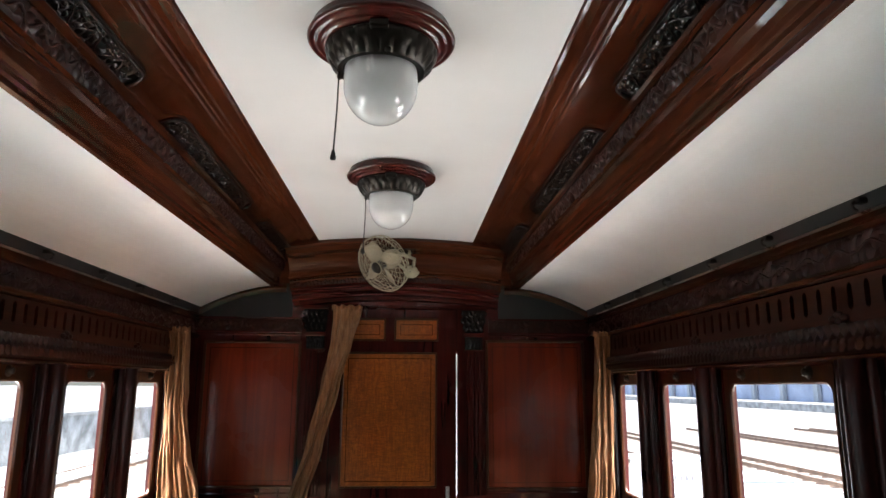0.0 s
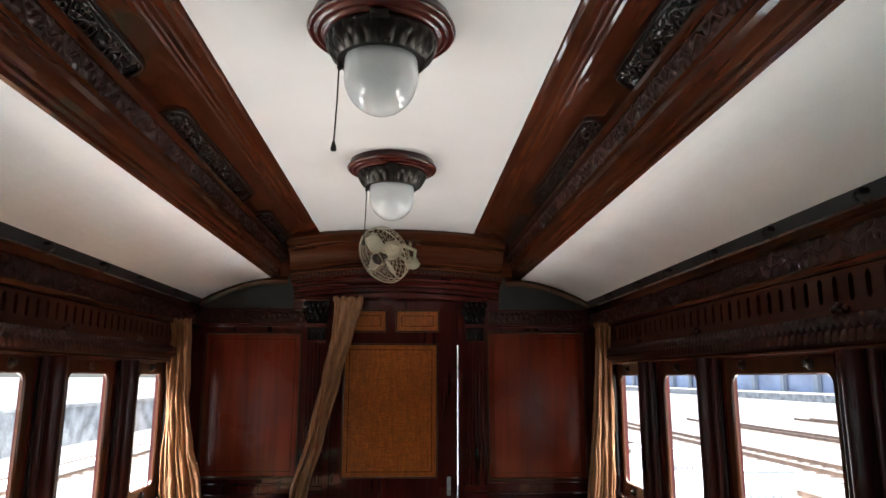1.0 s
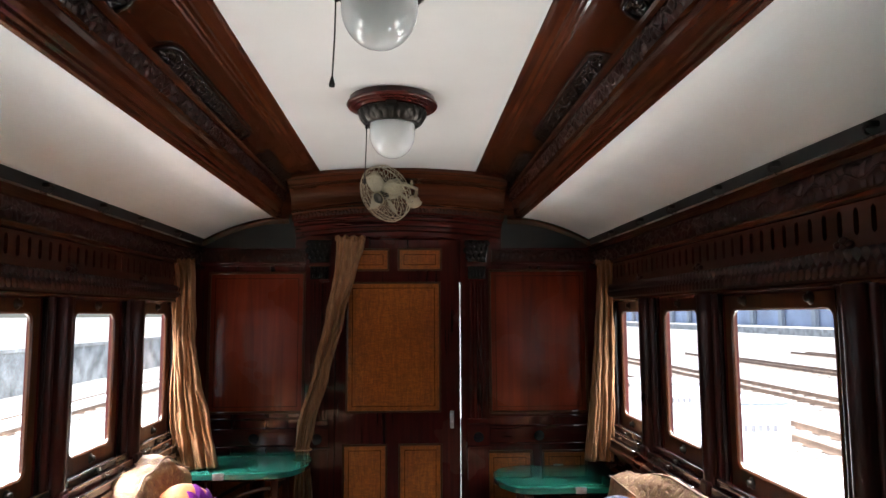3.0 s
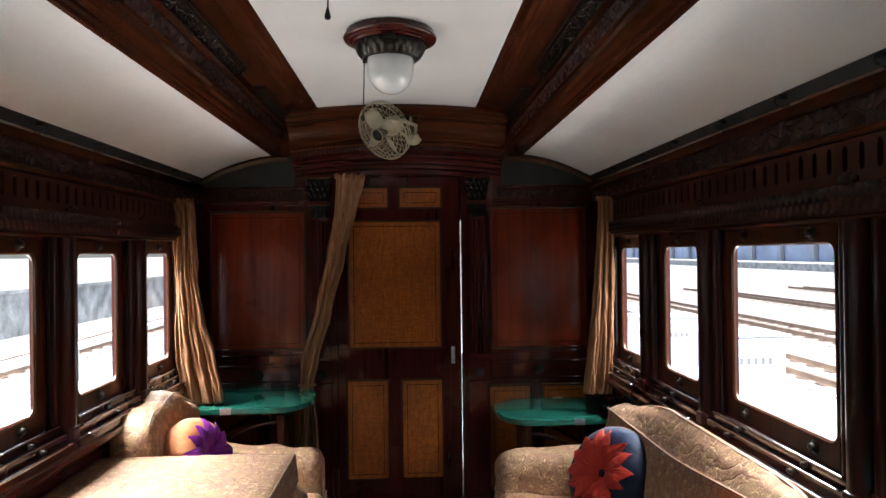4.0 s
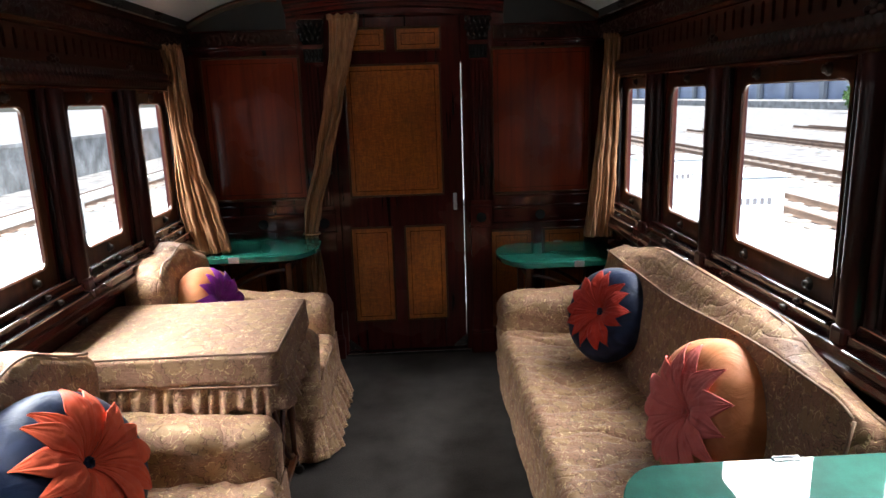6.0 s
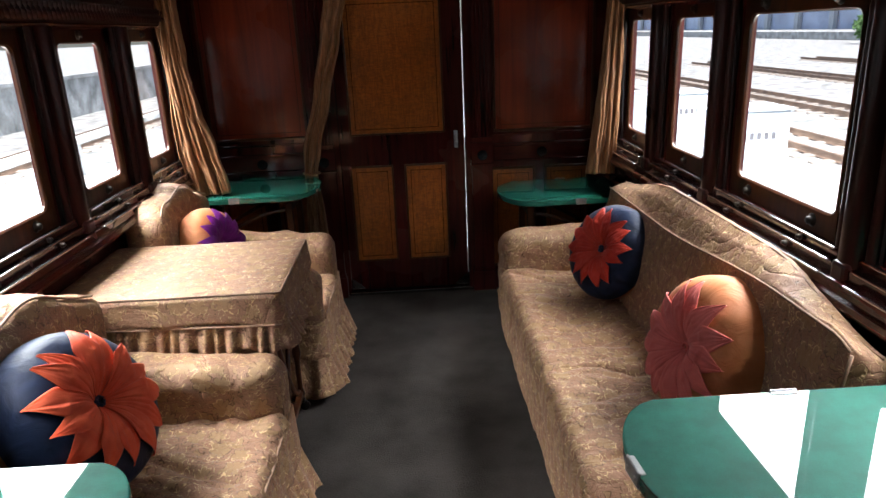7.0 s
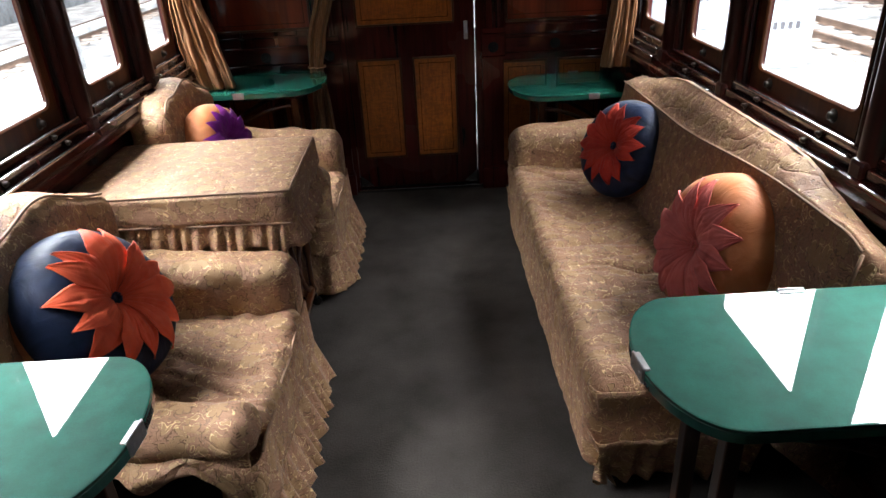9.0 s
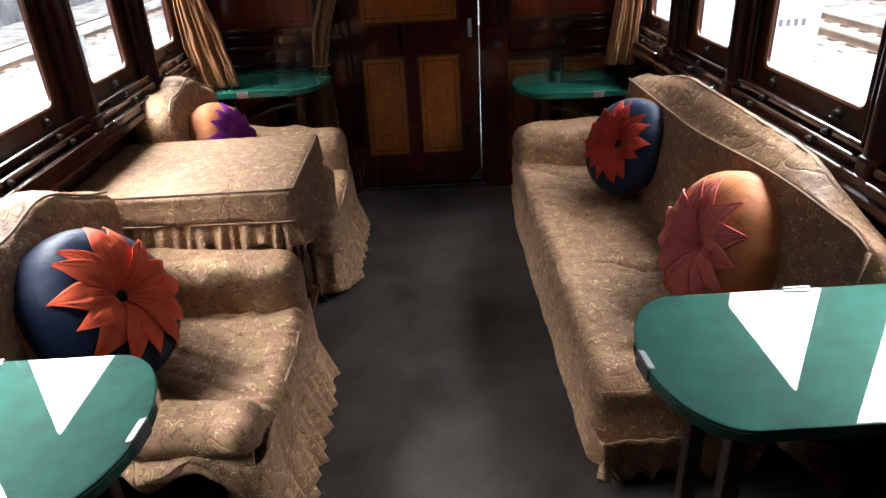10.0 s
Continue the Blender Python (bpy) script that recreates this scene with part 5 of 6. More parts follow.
flap_table("green-topped folding table with chrome clips beside the sofa", 1.205, 0.485, 3.725, 4.295, 0.737, [(0.925, 3.726, 0), (0.925, 4.293, 180)])
flap_table("green-topped folding table carrying the foot of the curtain", -1.355, -0.575, 3.715, 4.295, 0.842, [(-1.02, 3.716, 0)])
flap_table("glossy green-topped folding table with chrome clips under the window", 1.205, 0.369, 0.897, 1.33, 0.892, [(0.777, 1.327, 180), (0.37, 1.101, -86)])
flap_table("green-topped folding table with chrome clip beside the armchair", -1.355, -0.547, 0.79, 1.226, 0.892, [(-0.944, 1.223, 180), (-0.549, 0.986, 86)])


# ---- slip-covered seating ----
def sheet(at, nu, nv):
    return [Vector(at(i / nu, j / nv)) for i in range(nu + 1) for j in range(nv + 1)], [(i * (nv + 1) + j, (i + 1) * (nv + 1) + j, (i + 1) * (nv + 1) + j + 1, i * (nv + 1) + j + 1) for i in range(nu) for j in range(nv)]


def piping(name, pts, parent, r=0.005):
    bm = bmesh.new()
    tube(bm, pts, r, 6)
    return obj(name, bm, CORD, parent, True, "corded seam")


def armchair(label, y0, y1, back, front, zs, za, zan, zb, seed, near_open):
    """A slip-covered armchair with its back to the west wall; zan: the height of the arm towards y0."""
    t = thing("armchair", label, "armchair", group="slip-covered armchairs")
    aw = 0.17
    xb = back

    def backtop(x, y, z):
        u = (y - y0) / (y1 - y0) * 2 - 1
        k = max(0.0, (z - 0.55) / (zb - 0.55))
        lift = 0.050 * math.cos(u * 1.9) - 0.060 * max(0.0, u) ** 3 + 0.015 * math.sin(u * 7)
        return (x - 0.045 * k + 0.05 * k * u * u, y, z + k * lift)

    def dip(x, y, z):
        u, w = (y - (y0 + y1) / 2) / ((y1 - y0) / 2), (x - xb) / (front - xb)
        k = max(0.0, min(1.0, (z - zs + 0.12) / 0.12))
        n1 = noise.noise(Vector((x * 4 + seed, y * 4, 0.7)))
        fan = 0.0
        for wave, turn, swirl, high in ((13, 9, 2.2, -0.024), (23, 17, 3.2, -0.018), (40, 24, 4.0, -0.011)):
            fan += high * (1 - abs(math.sin(0.5 * (wave * u + turn * w + swirl * n1 + 2.0 * w * u)))) ** 3.2 * max(0.0, 0.6 + 1.4 * noise.noise(Vector((u * 2 + wave, w * 2, seed))))
        fan *= max(0.15, min(1.0, (1.02 - w) * 6))
        return (x, y, z - 0.022 * k * math.exp(-5 * u * u - 5 * (w - 0.62) ** 2) + k * fan)

    def roll(x, y, z, top):
        k = max(0.0, (z - 0.36) / max(0.05, top - 0.36))
        w = (x - xb) / (front - xb)
        pl = 0.006 * math.sin(x * 23 + 5 * math.sin(z * 11)) * (1 - k) + 0.012 * ((1 - abs(math.sin(x * 12 + z * 17 + 2.5 * noise.noise(Vector((x * 5, z * 5, seed)))))) ** 3 - 0.2)
        return (x, y + pl, z - 0.03 * k * max(0.0, w) ** 3 + 0.05 * k * max(0.0, 1 - w * 2.2) + 0.004 * k * math.sin(x * 31))

    soft("seat", (xb + 0.14, front, y0 + aw - 0.03, y1 - aw + 0.03, 0.06, zs), 0.05, BROCADE, t, 0.0085, 0.012, seed, dip, scale=8)
    soft("backrest", (xb, xb + 0.19, y0 + 0.01, y1 - 0.01, 0.10, zb), 0.07, BROCADE, t, 0.022, 0.008, seed + 1, backtop)
    for a, b, nm, top in ((y0, y0 + aw, 3, zan), (y1 - aw, y1, 5, za)):
        soft("arm", (xb + 0.06, front - 0.012, a, b, 0.08 if nm == 5 or not near_open else 0.40, top), 0.06, BROCADE, t, 0.020, 0.011, seed + nm, lambda x, y, z, top=top: roll(x, y, z, top))
    path = [(xb + 0.25, y1 + 0.002), (front - 0.03, y1 + 0.002), (front - 0.002, y1 - 0.03), (front - 0.002, y0 + 0.03)]
    if near_open:
        # the cover is rucked up on this side; the dark frame's near-black includes shade
        soft("frame_side", (xb + 0.10, front - 0.05, y0 + 0.03, y0 + 0.10, 0.06, 0.46), 0.012, RECESS_SHADE, t, 0.06, 0.0, 1, label="dark frame side under the rucked cover, near-black for shade")

        def ruck(u, v):
            x = front + 0.004 - (front - xb - 0.14) * u
            w = math.sin(u * 21 + 3 * v) + 0.6 * math.sin(u * 37 - 5 * v)
            n1 = noise.noise(Vector((u * 9, v * 3, 4.2)))
            lump = math.exp(-((u - 0.42) / 0.10) ** 2)
            drop = 0.34 * max(0.0, 1 - u / 0.26) ** 1.4 + 0.035 + 0.055 * lump + 0.02 * n1
            return (x + 0.012 * n1 * v - 0.03 * (1 - v), y0 + 0.03 - 0.036 * min(1.0, v * 3) - 0.010 * v * (1.2 + w * (0.4 + lump)) - 0.055 * lump * math.sin(v * 2.4) - 0.02 * n1 * v, 0.455 - drop * v + 0.006 * w * v * (0.3 + lump))

        cloth("rucked_cover", ruck, 90, 16, BROCADE, t)
        path += [(front - 0.02, y0 + 0.006), (front - 0.11, y0 + 0.004)]
    else:
        path += [(front - 0.03, y0 - 0.002), (xb + 0.25, y0 - 0.002)]
    path = path[::-1]
    ruffle("skirt", path, 0.235, 0.035, BROCADE, t, 0.075, 0.016, seed, 0.062)
    ruffle("apron", path, zs - 0.045, 0.225, BROCADE, t, 0.17, 0.006, seed + 4, 0.014)
    piping("seat_seam", [(front + 0.001, y0 + 0.06 + (y1 - y0 - 0.12) * k / 20, zs - 0.040 + 0.006 * math.sin(k)) for k in range(21)], t)
    pts = []
    for k in range(25):
        y = y0 + 0.05 + (y1 - y0 - 0.10) * k / 24
        p = backtop(xb + 0.165, y, zb - 0.012)
        pts.append((p[0] + 0.006, y, p[2] + 0.004))
    piping("back_seam", pts, t)
    for y in (y1 - aw + 0.03, y1 - 0.035):
        piping("arm_seam", [(front - 0.012, y, 0.22 + (za - 0.30) * k / 8) for k in range(9)], t, 0.004)
    return t


armchair("armchair in a loose tan brocade slipcover, rucked up beside the table", 1.40, 2.29, -1.30, -0.505, 0.435, 0.625, 0.525, 0.925, 2, True)
armchair("armchair in a loose tan brocade slipcover behind the covered table", 2.96, 3.72, -1.32, -0.475, 0.44, 0.655, 0.655, 0.945, 9, False)


def sofa():
    t = thing("sofa", "long camel-back sofa in a loose creased tan brocade slipcover", "sofa")
    y0, y1, front = 1.60, 3.66, 0.425

    def crease(x, y, z):
        k = max(0.0, min(1.0, (z - 0.34) / 0.10))
        n1 = noise.noise(Vector((x * 4, y * 2.2, 0.3)))
        n2 = noise.noise(Vector((x * 3 + 5, y * 4.5, 1.7)))
        band = max(0.0, min(1.0, (0.98 - x) * 5)) * max(0.15, min(1.0, (x - 0.44) * 7))
        w = 0.0
        for wave, lean, swirl, high in ((25, 8, 3.4, -0.044), (43, -13, 4.6, -0.026), (70, 22, 5.0, -0.007)):
            w += high * (1 - abs(math.sin(0.5 * (y * wave + lean * x + swirl * n1 + 2 * swirl * n2 * n1)))) ** 3.2 * max(0.0, 0.6 + 1.5 * n2 * (1 if lean > 0 else -1))
        w *= band
        return (x, y, z + k * w - 0.02 * k * math.exp(-((x - 0.72) / 0.14) ** 2) - k * 0.02 * max(0, (1.72 - y) / 0.12) ** 2)

    def ease(a, b, y):
        q = max(0.0, min(1.0, (y - a) / (b - a)))
        return q * q * (3 - 2 * q)

    def crest(y):
        return 0.893 + 0.105 * ease(3.44, 2.80, y) * ease(1.46, 1.98, y)

    def seam(y):
        return 0.872 + 0.066 * ease(2.70, 1.75, y) - 0.02 * ease(1.50, 1.43, y)

    # the back: a front panel up to a corded seam, a sloping band to the camel-shaped crest, then down behind
    ya, yb, nb = 1.430, 3.440, 110

    def back(u, v):
        y = ya + (yb - ya) * u
        zi, zo = seam(y), crest(y)
        prof = [(0.905, 0.30), (0.920, 0.46), (0.962, 0.70), (0.990, zi - 0.06), (0.997, zi - 0.010), (1.007, zi + 0.003), (1.045, 0.4 * zi + 0.6 * zo + 0.004), (1.084, zo), (1.096, zo), (1.107, zo - 0.012), (1.108, zo - 0.05), (1.100, 0.60), (1.095, 0.12)]
        q = v * (len(prof) - 1)
        i = min(int(q), len(prof) - 2)
        q -= i
        x, z = prof[i][0] + (prof[i + 1][0] - prof[i][0]) * q, prof[i][1] + (prof[i + 1][1] - prof[i][1]) * q
        shrink = 0.012 * max(0.0, 1 - min(u, 1 - u) / 0.012)
        n1 = noise.noise(Vector((x * 5, y * 5, z * 7)))
        n2 = 1 - abs(noise.noise(Vector((x * 4, y * 9, z * 3 + 3)))) * 2
        return (x + shrink - 0.007 * n1 * (v < 0.35), y, z - shrink * (z > 0.6) + (0.005 * n2 if 0.35 < v < 0.75 else 0.0))

    bv, bf = sheet(back, nb, 48)
    for end in (0, nb):
        bf.append([end * 49 + j for j in range(49)])
    raw("backrest", bv, bf, BROCADE, t, True)
    soft("seat", (front, 0.99, y0 + 0.02, y1 - 0.18, 0.07, 0.445), 0.055, BROCADE, t, 0.0085, 0.007, 21, crease, scale=6)
    soft("arm", (front + 0.01, 1.0, y1 - 0.22, y1 + 0.01, 0.08, 0.625), 0.08, BROCADE, t, 0.022, 0.011, 25, lambda x, y, z: (x, y, z - 0.02 * max(0.0, (0.62 - x) / 0.2) * max(0, (z - 0.3) / 0.3)))
    path = [(0.95, y1 + 0.012), (front + 0.02, y1 + 0.012), (front + 0.002, y1 - 0.02), (front + 0.002, y0 + 0.03), (front + 0.02, y0), (0.95, y0)]
    path = path[::-1]
    low = [(x, y - 0.034 if y < y0 + 0.1 else y) for x, y in path]
    ruffle("skirt", low, 0.245, 0.03, BROCADE, t, 0.085, 0.016, 6, 0.070)
    ruffle("apron", path, 0.405, 0.185, BROCADE, t, 0.22, 0.007, 8, 0.046)
    for xx, rise in ((0.999, lambda y: seam(y) - 0.002), (1.084, crest)):
        piping("back_seam", [(xx, ya + 0.01 + (yb - ya - 0.02) * k / 60, rise(ya + 0.01 + (yb - ya - 0.02) * k / 60)) for k in range(61)], t, 0.0042)
    piping("end_seam", [(0.922 + 0.075 * k / 8, ya - 0.001, 0.47 + (seam(ya) - 0.475) * k / 8) for k in range(9)], t, 0.005)
    piping("seat_seam", [(front + 0.004, y0 + 0.05 + (y1 - y0 - 0.3) * k / 30, 0.400 + 0.006 * math.sin(k * 1.3)) for k in range(31)], t)
    return t


sofa()


# ---- covered table between the armchairs ----
def covered_table():
    t = thing("covered_table", "folding table on turned legs with casters between the armchairs", "table")
    x0, x1, y0, y1, z = -1.34, -0.53, 2.33, 2.96, 0.795
    boxes("tabletop", BROWN, t, (x0, x1 - 0.02, y0 + 0.02, y1 - 0.02, z - 0.03, z), bev=0.004)
    for x in (x1 - 0.07, x0 + 0.07):
        for y in (y0 + 0.09, y1 - 0.09):
            bm = bmesh.new()
            lathe(bm, [(0, z - 0.03), (0.022, z - 0.03), (0.024, z - 0.12), (0.015, z - 0.14), (0.026, z - 0.19), (0.017, z - 0.24), (0.014, 0.36), (0.021, 0.30), (0.013, 0.26), (0.012, 0.12), (0.020, 0.09), (0.012, 0.065), (0, 0.06)], Matrix.Translation((x, y, 0)), 14)
            leg = obj("leg", bm, BROWN_Z, t, True, "turned brown leg")
            bm = bmesh.new()
            lathe(bm, [(0, -0.009), (0.020, -0.009), (0.024, -0.006), (0.024, 0.006), (0.020, 0.009), (0, 0.009)], Matrix.Translation((x + 0.012, y, 0.0245)) @ Matrix.Rotation(radians(90), 4, "X"), 18)
            box(bm, x - 0.004, x + 0.016, y - 0.014, y + 0.014, 0.045, 0.062, 0.003, 1)
            obj("caster", bm, BRONZE, leg, True)
        boxes("foot_rail", BROWN_Z, t, (x - 0.013, x + 0.013, y0 + 0.10, y1 - 0.10, 0.075, 0.105), bev=0.004)
    for q in (0, 1):
        bm = bmesh.new()
        tube(bm, [(x1 - 0.07, y0 + 0.13 + (y1 - y0 - 0.26) * (k / 10 if q else 1 - k / 10), 0.12 + 0.56 * (k / 10) ** 1.7) for k in range(11)], 0.011, 8)
        obj("brace", bm, BROWN_Z, t, True)
    c = thing("tablecloth", "fitted tan and gold brocade table cover with a gathered frill", "tablecloth")
    soft("top", (x0 - 0.01, x1 + 0.012, y0 - 0.012, y1 + 0.012, z - 0.001, z + 0.022), 0.010, BROCADE, c, 0.03, 0.003, 31)
    path = [(x1 + 0.012, y1 + 0.012), (x1 + 0.014, y0 - 0.002), (x1, y0 - 0.014), (x0, y0 - 0.014)]
    path = path[::-1]
    ruffle("drop", path, z + 0.012, lambda u: z - 0.095 - 0.02 * u, BROCADE, c, 0.30, 0.003, 33, 0.010)
    ruffle("frill", path, lambda u: z - 0.088 - 0.02 * u, lambda u: z - 0.195 - 0.06 * max(0, u - 0.6), BROCADE, c, 0.052, 0.015, 35, 0.030)
    piping("seam", [(x0 + (x1 - x0 + 0.012) * k / 30, y0 - 0.026, z - 0.09 - 0.013 * k / 30) for k in range(31)], c, 0.004)
    piping("edge_seam", [(x0 + (x1 - x0 + 0.01) * k / 20, y0 - 0.012, z + 0.018) for k in range(21)] + [(x1 + 0.013, y0 - 0.006 + (y1 - y0) * k / 16, z + 0.018) for k in range(17)], c, 0.004)
    return t


covered_table()


# ---- round satin cushions with a petal flower ----
def cushion(label, centre, normal, R, T, body_mat, petal_mat, spin, npet=14, reach=0.84, name="cushion"):
    t = thing(name, label, "cushion", group="round flower cushions")
    q = Vector(normal).normalized().to_track_quat("Z", "Y").to_matrix().to_4x4() @ Matrix.Rotation(radians(spin), 4, "Z")
    m = Matrix.Translation(centre) @ q

    def surf(r):
        """Height of the front face at radius r."""
        u = min(1.0, r / R)
        return T * (1 - u ** 5.0) ** 0.52 - 0.045 * math.exp(-(r / 0.05) ** 2)

    v, f = [], []
    nr, ns = 18, 60
    rnd = random.Random(int(spin) + 3)
    for side in (1, -1):
        for i in range(nr + 1):
            r = R * math.sin(math.pi / 2 * i / nr)
            for k in range(ns):
                a = 2 * math.pi * k / ns
                puck = (0.030 if body_mat is GOLDSAT else 0.014) * (abs(math.sin(a * 4.5 + spin)) ** 0.7 - 0.55) * (i / nr) ** 1.5 + 0.004 * noise.noise(Vector((a * 2, i * 0.3, spin)))
                z = (1 if side > 0 else -0.7) * max(0.0, surf(r) * (1 + puck * 3))
                rr = r * (1 + puck * 0.6)
                v.append(m @ Vector((rr * math.cos(a), rr * math.sin(a), z)))
    off = (nr + 1) * ns
    for side, nm, mm, lbl in ((0, "body", body_mat, ""), (1, "reverse", GOLDSAT, "copper-gold satin reverse")):
        f = []
        for i in range(nr):
            for k in range(ns):
                a, b = i * ns + k, i * ns + (k + 1) % ns
                f.append((a, b, b + ns, a + ns))
        raw(nm, v[side * off:(side + 1) * off], f, mm, t, True, lbl)
    for k in range(npet):
        a = 2 * math.pi * k / npet + rnd.uniform(-0.06, 0.06)
        L = R * reach * rnd.uniform(0.93, 1.06)
        knee = rnd.uniform(0.54, 0.64)
        side = math.tan(math.pi / npet) * 1.30
        twist = rnd.uniform(-0.10, 0.10)
        lean = rnd.choice((-1, 1))
        pv, pf = [], []
        nu, nv = 26, 18
        for i in range(nu + 1):
            u = i / nu
            r = 0.012 + (L - 0.012) * u
            wide = (0.012 + (L - 0.012) * knee) * side
            half = r * side if u < knee else wide * max(0.0, 1 - ((u - knee) / (1 - knee)) ** 1.35) + 0.0008
            for j in range(nv + 1):
                wv = j / nv * 2 - 1
                x, y = r, wv * half
                rr = math.hypot(x, y)
                q = u / knee
                # pleats run out of the gathered middle; a pinched tuck marks where the free tip begins
                pleat = -0.0075 * (1 - abs(math.sin(wv * 3.6 + k * 1.3 + 0.6 * u))) ** 3 * max(0.0, 1.25 - q) * min(1.0, u * 7) - 0.0035 * (1 - abs(math.sin(wv * 8.3 + k * 2.1 - 0.8 * u))) ** 3 * max(0.0, 1.05 - q) * min(1.0, u * 7)
                tuck = 0.006 * math.exp(-((q - 0.88 - 0.14 * lean * wv) / 0.055) ** 2) * math.exp(-((wv - 0.3 * lean) / 0.4) ** 2)
                puff = 0.0025 * (1 - wv * wv) * math.exp(-((q - 1.20) / 0.30) ** 2)
                ruck = 0.0038 * noise.noise(Vector((x * 14, wv * 4.5, k * 3.1))) * min(1.0, u * 4)
                z = surf(rr) + 0.006 + 0.0040 * (k % 2) + 0.0045 * (1 + lean * wv) * min(1.0, 2 * u) + pleat + tuck + puff + ruck
                ca, sa = math.cos(a + twist * u), math.sin(a + twist * u)
                pv.append(m @ Vector((x * ca - y * sa, x * sa + y * ca, z)))
        for i in range(nu):
            for j in range(nv):
                b = i * (nv + 1) + j
                pf.append((b, b + 1, b + nv + 2, b + nv + 1))
        ob = raw("petal", pv, pf, petal_mat, t, True)
        ob.modifiers.new("thickness", "SOLIDIFY").thickness = 0.0016
    bm = bmesh.new()
    tube(bm, [m @ Vector((0.0125 * math.cos(2 * math.pi * i / 20), 0.0125 * math.sin(2 * math.pi * i / 20), surf(0.012) + 0.013 + 0.003 * math.sin(i * 2.5))) for i in range(20)], 0.0062, 8, True)
    obj("button", bm, body_mat if body_mat is NAVY else petal_mat, t, True, "gathered satin ring at the flower's heart")
    return t


cushion("round navy satin cushion with dark red petals against the sofa back", (0.885, 2.985, 0.665), (-0.80, -0.42, 0.42), 0.225, 0.100, NAVY, REDSAT, 10, 14, 0.82)
cushion("round copper-gold satin cushion with coral petals against the sofa back", (0.940, 1.978, 0.652), (-0.93, -0.16, 0.27), 0.252, 0.150, GOLDSAT, CORAL, 35, 13, 0.86)
cushion("round navy satin cushion with orange-red petals on the armchair", (-1.018, 1.778, 0.676), (0.85, -0.16, 0.50), 0.248, 0.134, NAVY, ORANGE, 50, 14, 0.88)
cushion("round copper-gold satin cushion with purple petals on the armchair", (-1.050, 3.30, 0.69), (0.90, -0.26, 0.34), 0.205, 0.105, GOLDSAT, PURPLE, 80, 13, 0.86)

# ---- small fittings on the west dado ----
push = thing("bell_push", "small red and bronze bell push on the dado", "switch")
bm = bmesh.new()
q = Matrix.Translation((X(-1, 1.279), 2.18, 0.845)) @ Vector((1, 0, 0)).to_track_quat("Z", "Y").to_matrix().to_4x4()
lathe(bm, [(0, 0), (0.022, 0), (0.022, 0.006), (0.014, 0.010), (0, 0.010)], q, 20)
obj("plate", bm, BRONZE, push, True)
bm = bmesh.new()
lathe(bm, [(0, 0.010), (0.009, 0.010), (0.008, 0.018), (0, 0.019)], q, 14)
obj("button", bm, RED_PAINT, push, True, "red push button")

# ---- outside ----
ZG = -1.25
bm = bmesh.new()
bmesh.ops.create_grid(bm, x_segments=2, y_segments=2, size=1500, matrix=Matrix.Translation((0, 0, ZG)))
tagged(obj("ground", bm, BALLAST), "pale stone ballast of a railway yard", "ground", kind="structure")


def railway(xc, y0, y1, gauge=1.067):
    t = thing("railway_track", "rusty rails on weathered sleepers in pale ballast", "railway track", group="yard tracks")
    for sx in (-1, 1):
        x = xc + sx * gauge / 2
        sweep("rail", [(x - 0.06, ZG + 0.10), (x + 0.06, ZG + 0.10), (x + 0.02, ZG + 0.13), (x + 0.02, ZG + 0.20), (x + 0.035, ZG + 0.215), (x + 0.035, ZG + 0.25), (x - 0.035, ZG + 0.25), (x - 0.035, ZG + 0.215), (x - 0.02, ZG + 0.20), (x - 0.02, ZG + 0.13)], (y0, y1), RAIL, t)
    sweep("ballast_shoulder", [(xc - 2.0, ZG), (xc - 1.45, ZG + 0.07), (xc + 1.45, ZG + 0.07), (xc + 2.0, ZG)], (y0, y1), BALLAST, t)
    me = bpy.data.meshes.new("sleeper")
    b2 = bmesh.new()
    box(b2, -1.05, 1.05, -0.11, 0.11, 0, 0.14, 0.015, 1)
    b2.to_mesh(me)
    b2.free()
    me.materials.append(SLEEPER)
    y = y0
    while y < y1:
        ob = new("sleeper", me)
        ob.location = (xc, y, ZG - 0.02)
        ob.parent = t
        y += 0.70
    return t


for xc in (9.0, 13.0, 19.5, 27.0):
    railway(xc, 4, 46)
for xc in (-10.2,):
    railway(xc, 4, 46)

fence = thing("concrete_fence", "low weathered concrete fence with posts and a coping", "fence")
boxes("coping", CONCRETE, fence, (-7.75, -7.45, 4, 60, -0.42, -0.28), bev=0.02)
y = 5.0
while y < 60:
    boxes("post", CONCRETE, fence, (-7.72, -7.48, y, y + 0.30, ZG, -0.42), bev=0.02)
    y += 3.4
tagged(boxes("retaining_wall", CONCRETE, None, (-15.4, -14.6, -10, 160, ZG, 0.35), (-15.5, -14.5, -10, 160, 0.35, 0.50)), "long stained concrete retaining wall beyond the tracks", "wall", kind="structure")
tagged(boxes("verge", BALLAST, None, (-7.2, -5.6, -5, 80, ZG, ZG + 0.28), bev=0.08), "pale gravel verge beside the track", "verge", kind="structure")


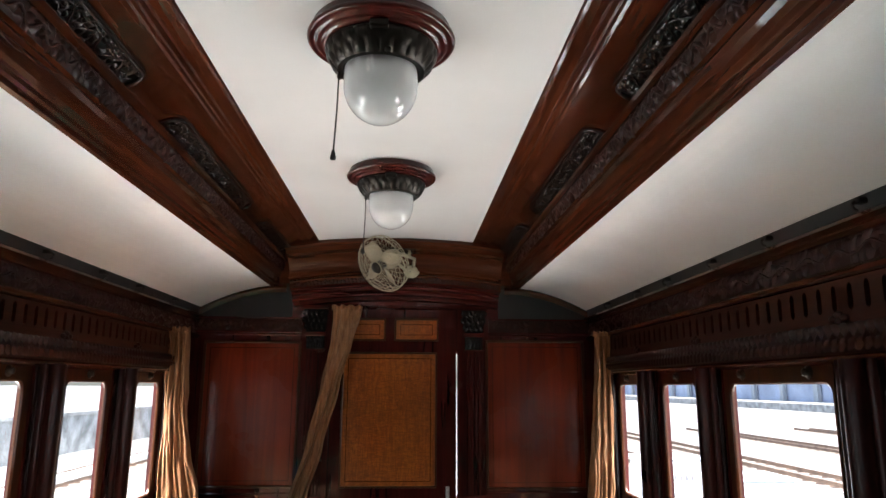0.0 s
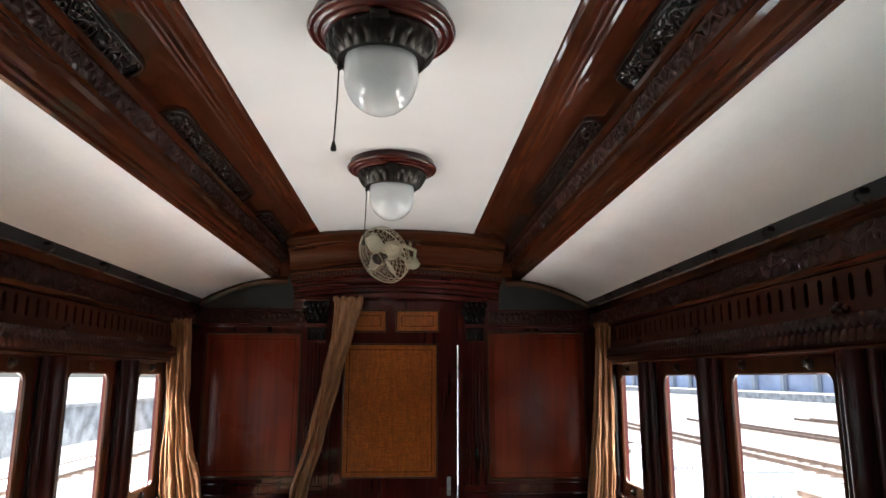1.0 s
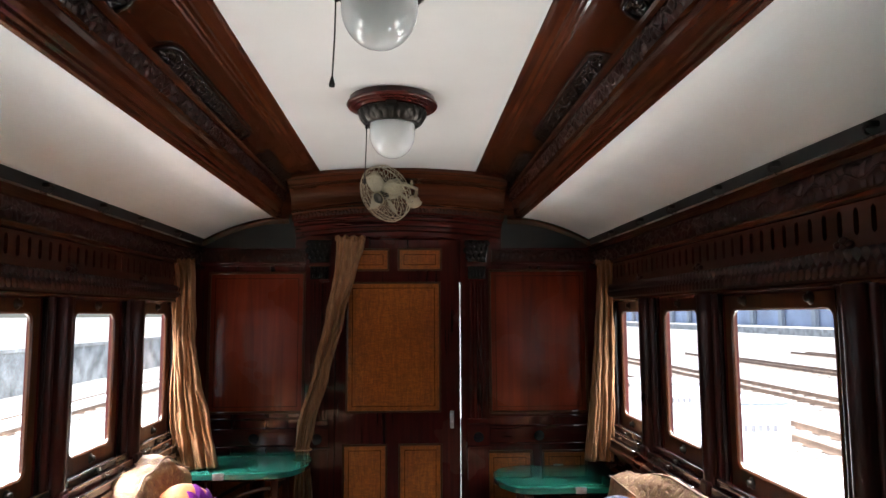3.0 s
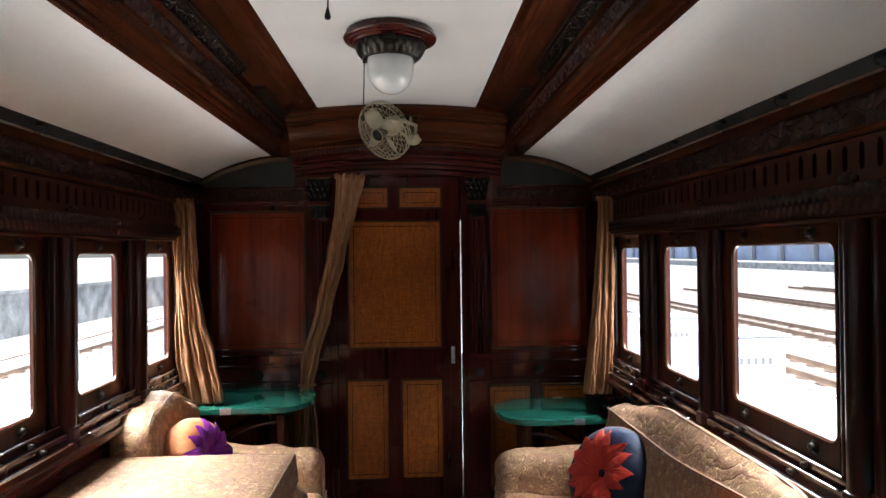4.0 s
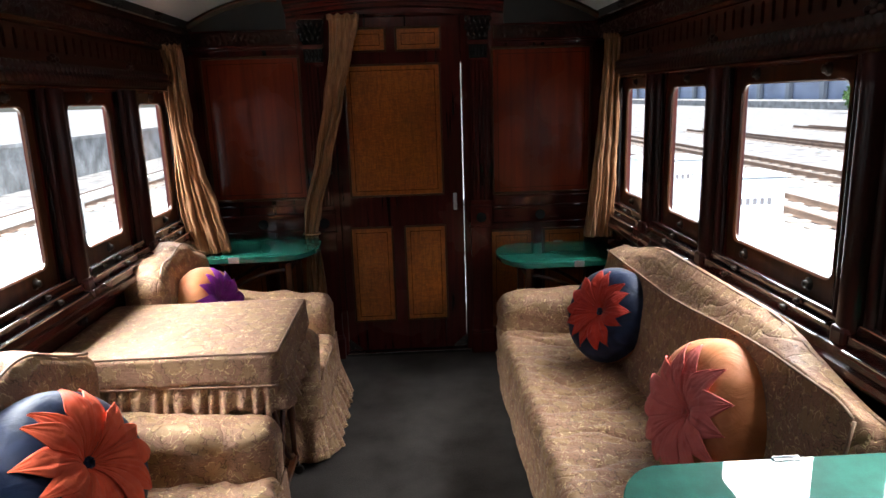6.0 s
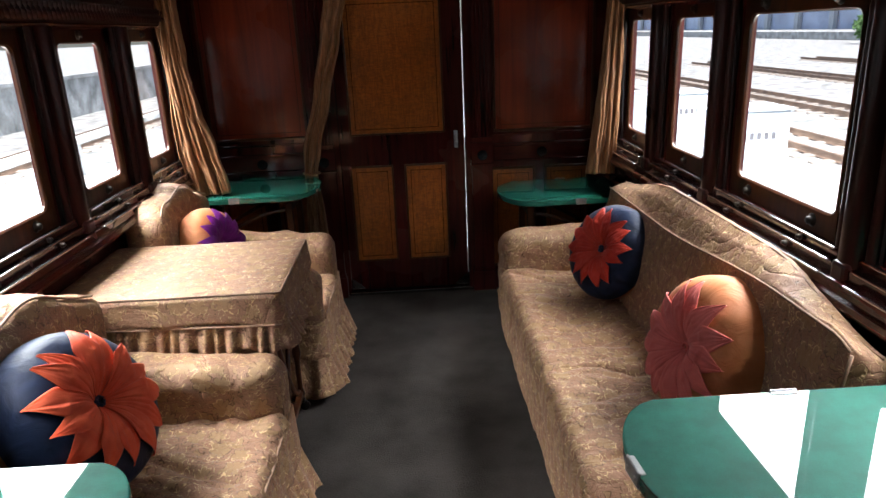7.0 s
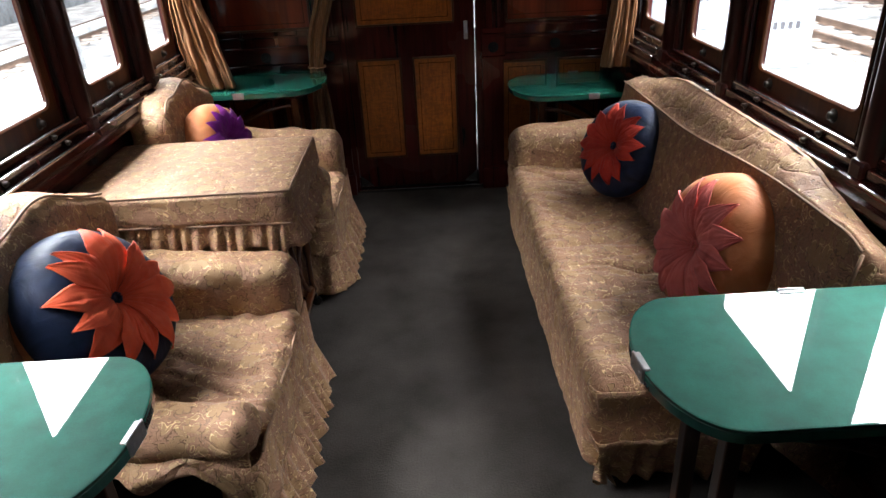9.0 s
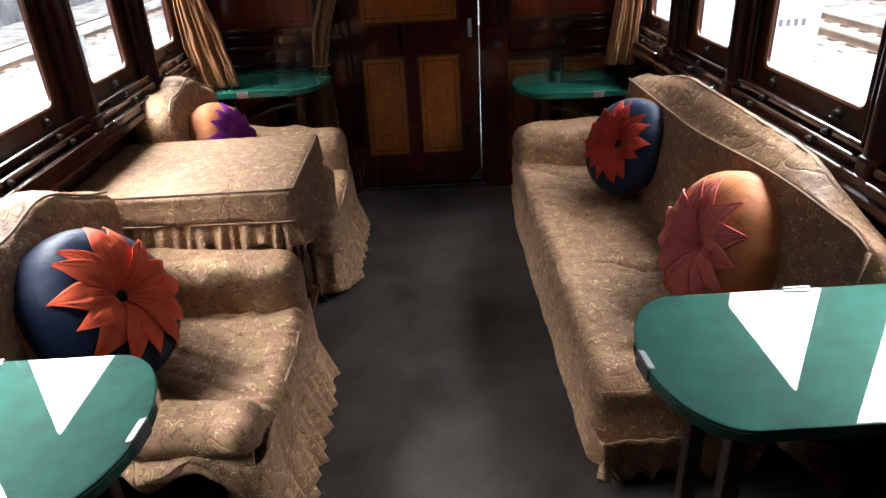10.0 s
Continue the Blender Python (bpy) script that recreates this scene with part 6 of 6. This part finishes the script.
def relay_box(x, y, w, d, h, bars):
    t = thing("relay_cabinet", "white painted steel trackside cabinet with stencilled marks", "cabinet", group="trackside cabinets")
    boxes("cabinet_body", WHITE, t, (x, x + w, y, y + d, ZG, ZG + h), bev=0.03)
    boxes("lid", WHITE, t, (x - 0.04, x + w + 0.04, y - 0.04, y + d + 0.04, ZG + h, ZG + h + 0.06), bev=0.02)
    boxes("door_seam", INK, t, (x + w * 0.3, x + w * 0.3 + 0.012, y - 0.004, y, ZG + 0.1, ZG + h - 0.08))
    for q in range(bars):
        xx = x + w * 0.36 + q * 0.14
        boxes("stencil_bar", INK, t, (xx, xx + 0.075, y - 0.006, y, ZG + h * 0.58, ZG + h * 0.58 + 0.13))
    return t


relay_box(5.7, 12.5, 1.42, 1.0, 1.24, 5)
relay_box(5.9, 17.0, 1.6, 1.1, 1.15, 6)
relay_box(4.9, 24.5, 2.0, 1.2, 1.2, 3)

shed = thing("carriage_shed", "far dark blue carriage shed with pale columns", "building")
boxes("shed_wall", BLUE, shed, (60, 62, 20, 240, ZG, 5.0))
for y in range(24, 236, 9):
    boxes("column", WHITE, shed, (59.2, 59.8, y, y + 1.0, ZG, 5.0))
boxes("shed_roof", WHITE, shed, (58, 70, 18, 242, 5.0, 5.5))
boxes("platform", CONCRETE, shed, (50, 58.5, 18, 240, ZG, ZG + 0.9))

bush = thing("bush", "small green leafy bush at the edge of the yard", "bush")
rnd = random.Random(8)
LEAFMAT = plain("bush_leaves", (0.06, 0.14, 0.035), 0.7, var=0.4, scale=2)
bm = bmesh.new()
for k in range(6):
    a = k * 1.05
    tube(bm, [(45, 66, ZG), (45 + 0.5 * math.cos(a), 66 + 0.5 * math.sin(a), ZG + 1.2), (45 + 1.2 * math.cos(a), 66 + 1.2 * math.sin(a), ZG + 2.4)], 0.06, 6)
obj("branches", bm, SLEEPER, bush)
mats = []
for k in range(700):
    d = Vector((rnd.gauss(0, 1), rnd.gauss(0, 1), rnd.gauss(0, 1))).normalized() * rnd.uniform(0.4, 1.0) ** 0.5
    mats.append(Matrix.Translation((45 + d.x * 2.0, 66 + d.y * 2.0, ZG + 1.7 + d.z * 1.5)) @ Euler((rnd.uniform(0, 6), rnd.uniform(0, 6), rnd.uniform(0, 6))).to_matrix().to_4x4() @ Matrix.Diagonal((0.3, 0.3, 0.2, 1)))
lumps("leaves", mats, LEAFMAT, bush)
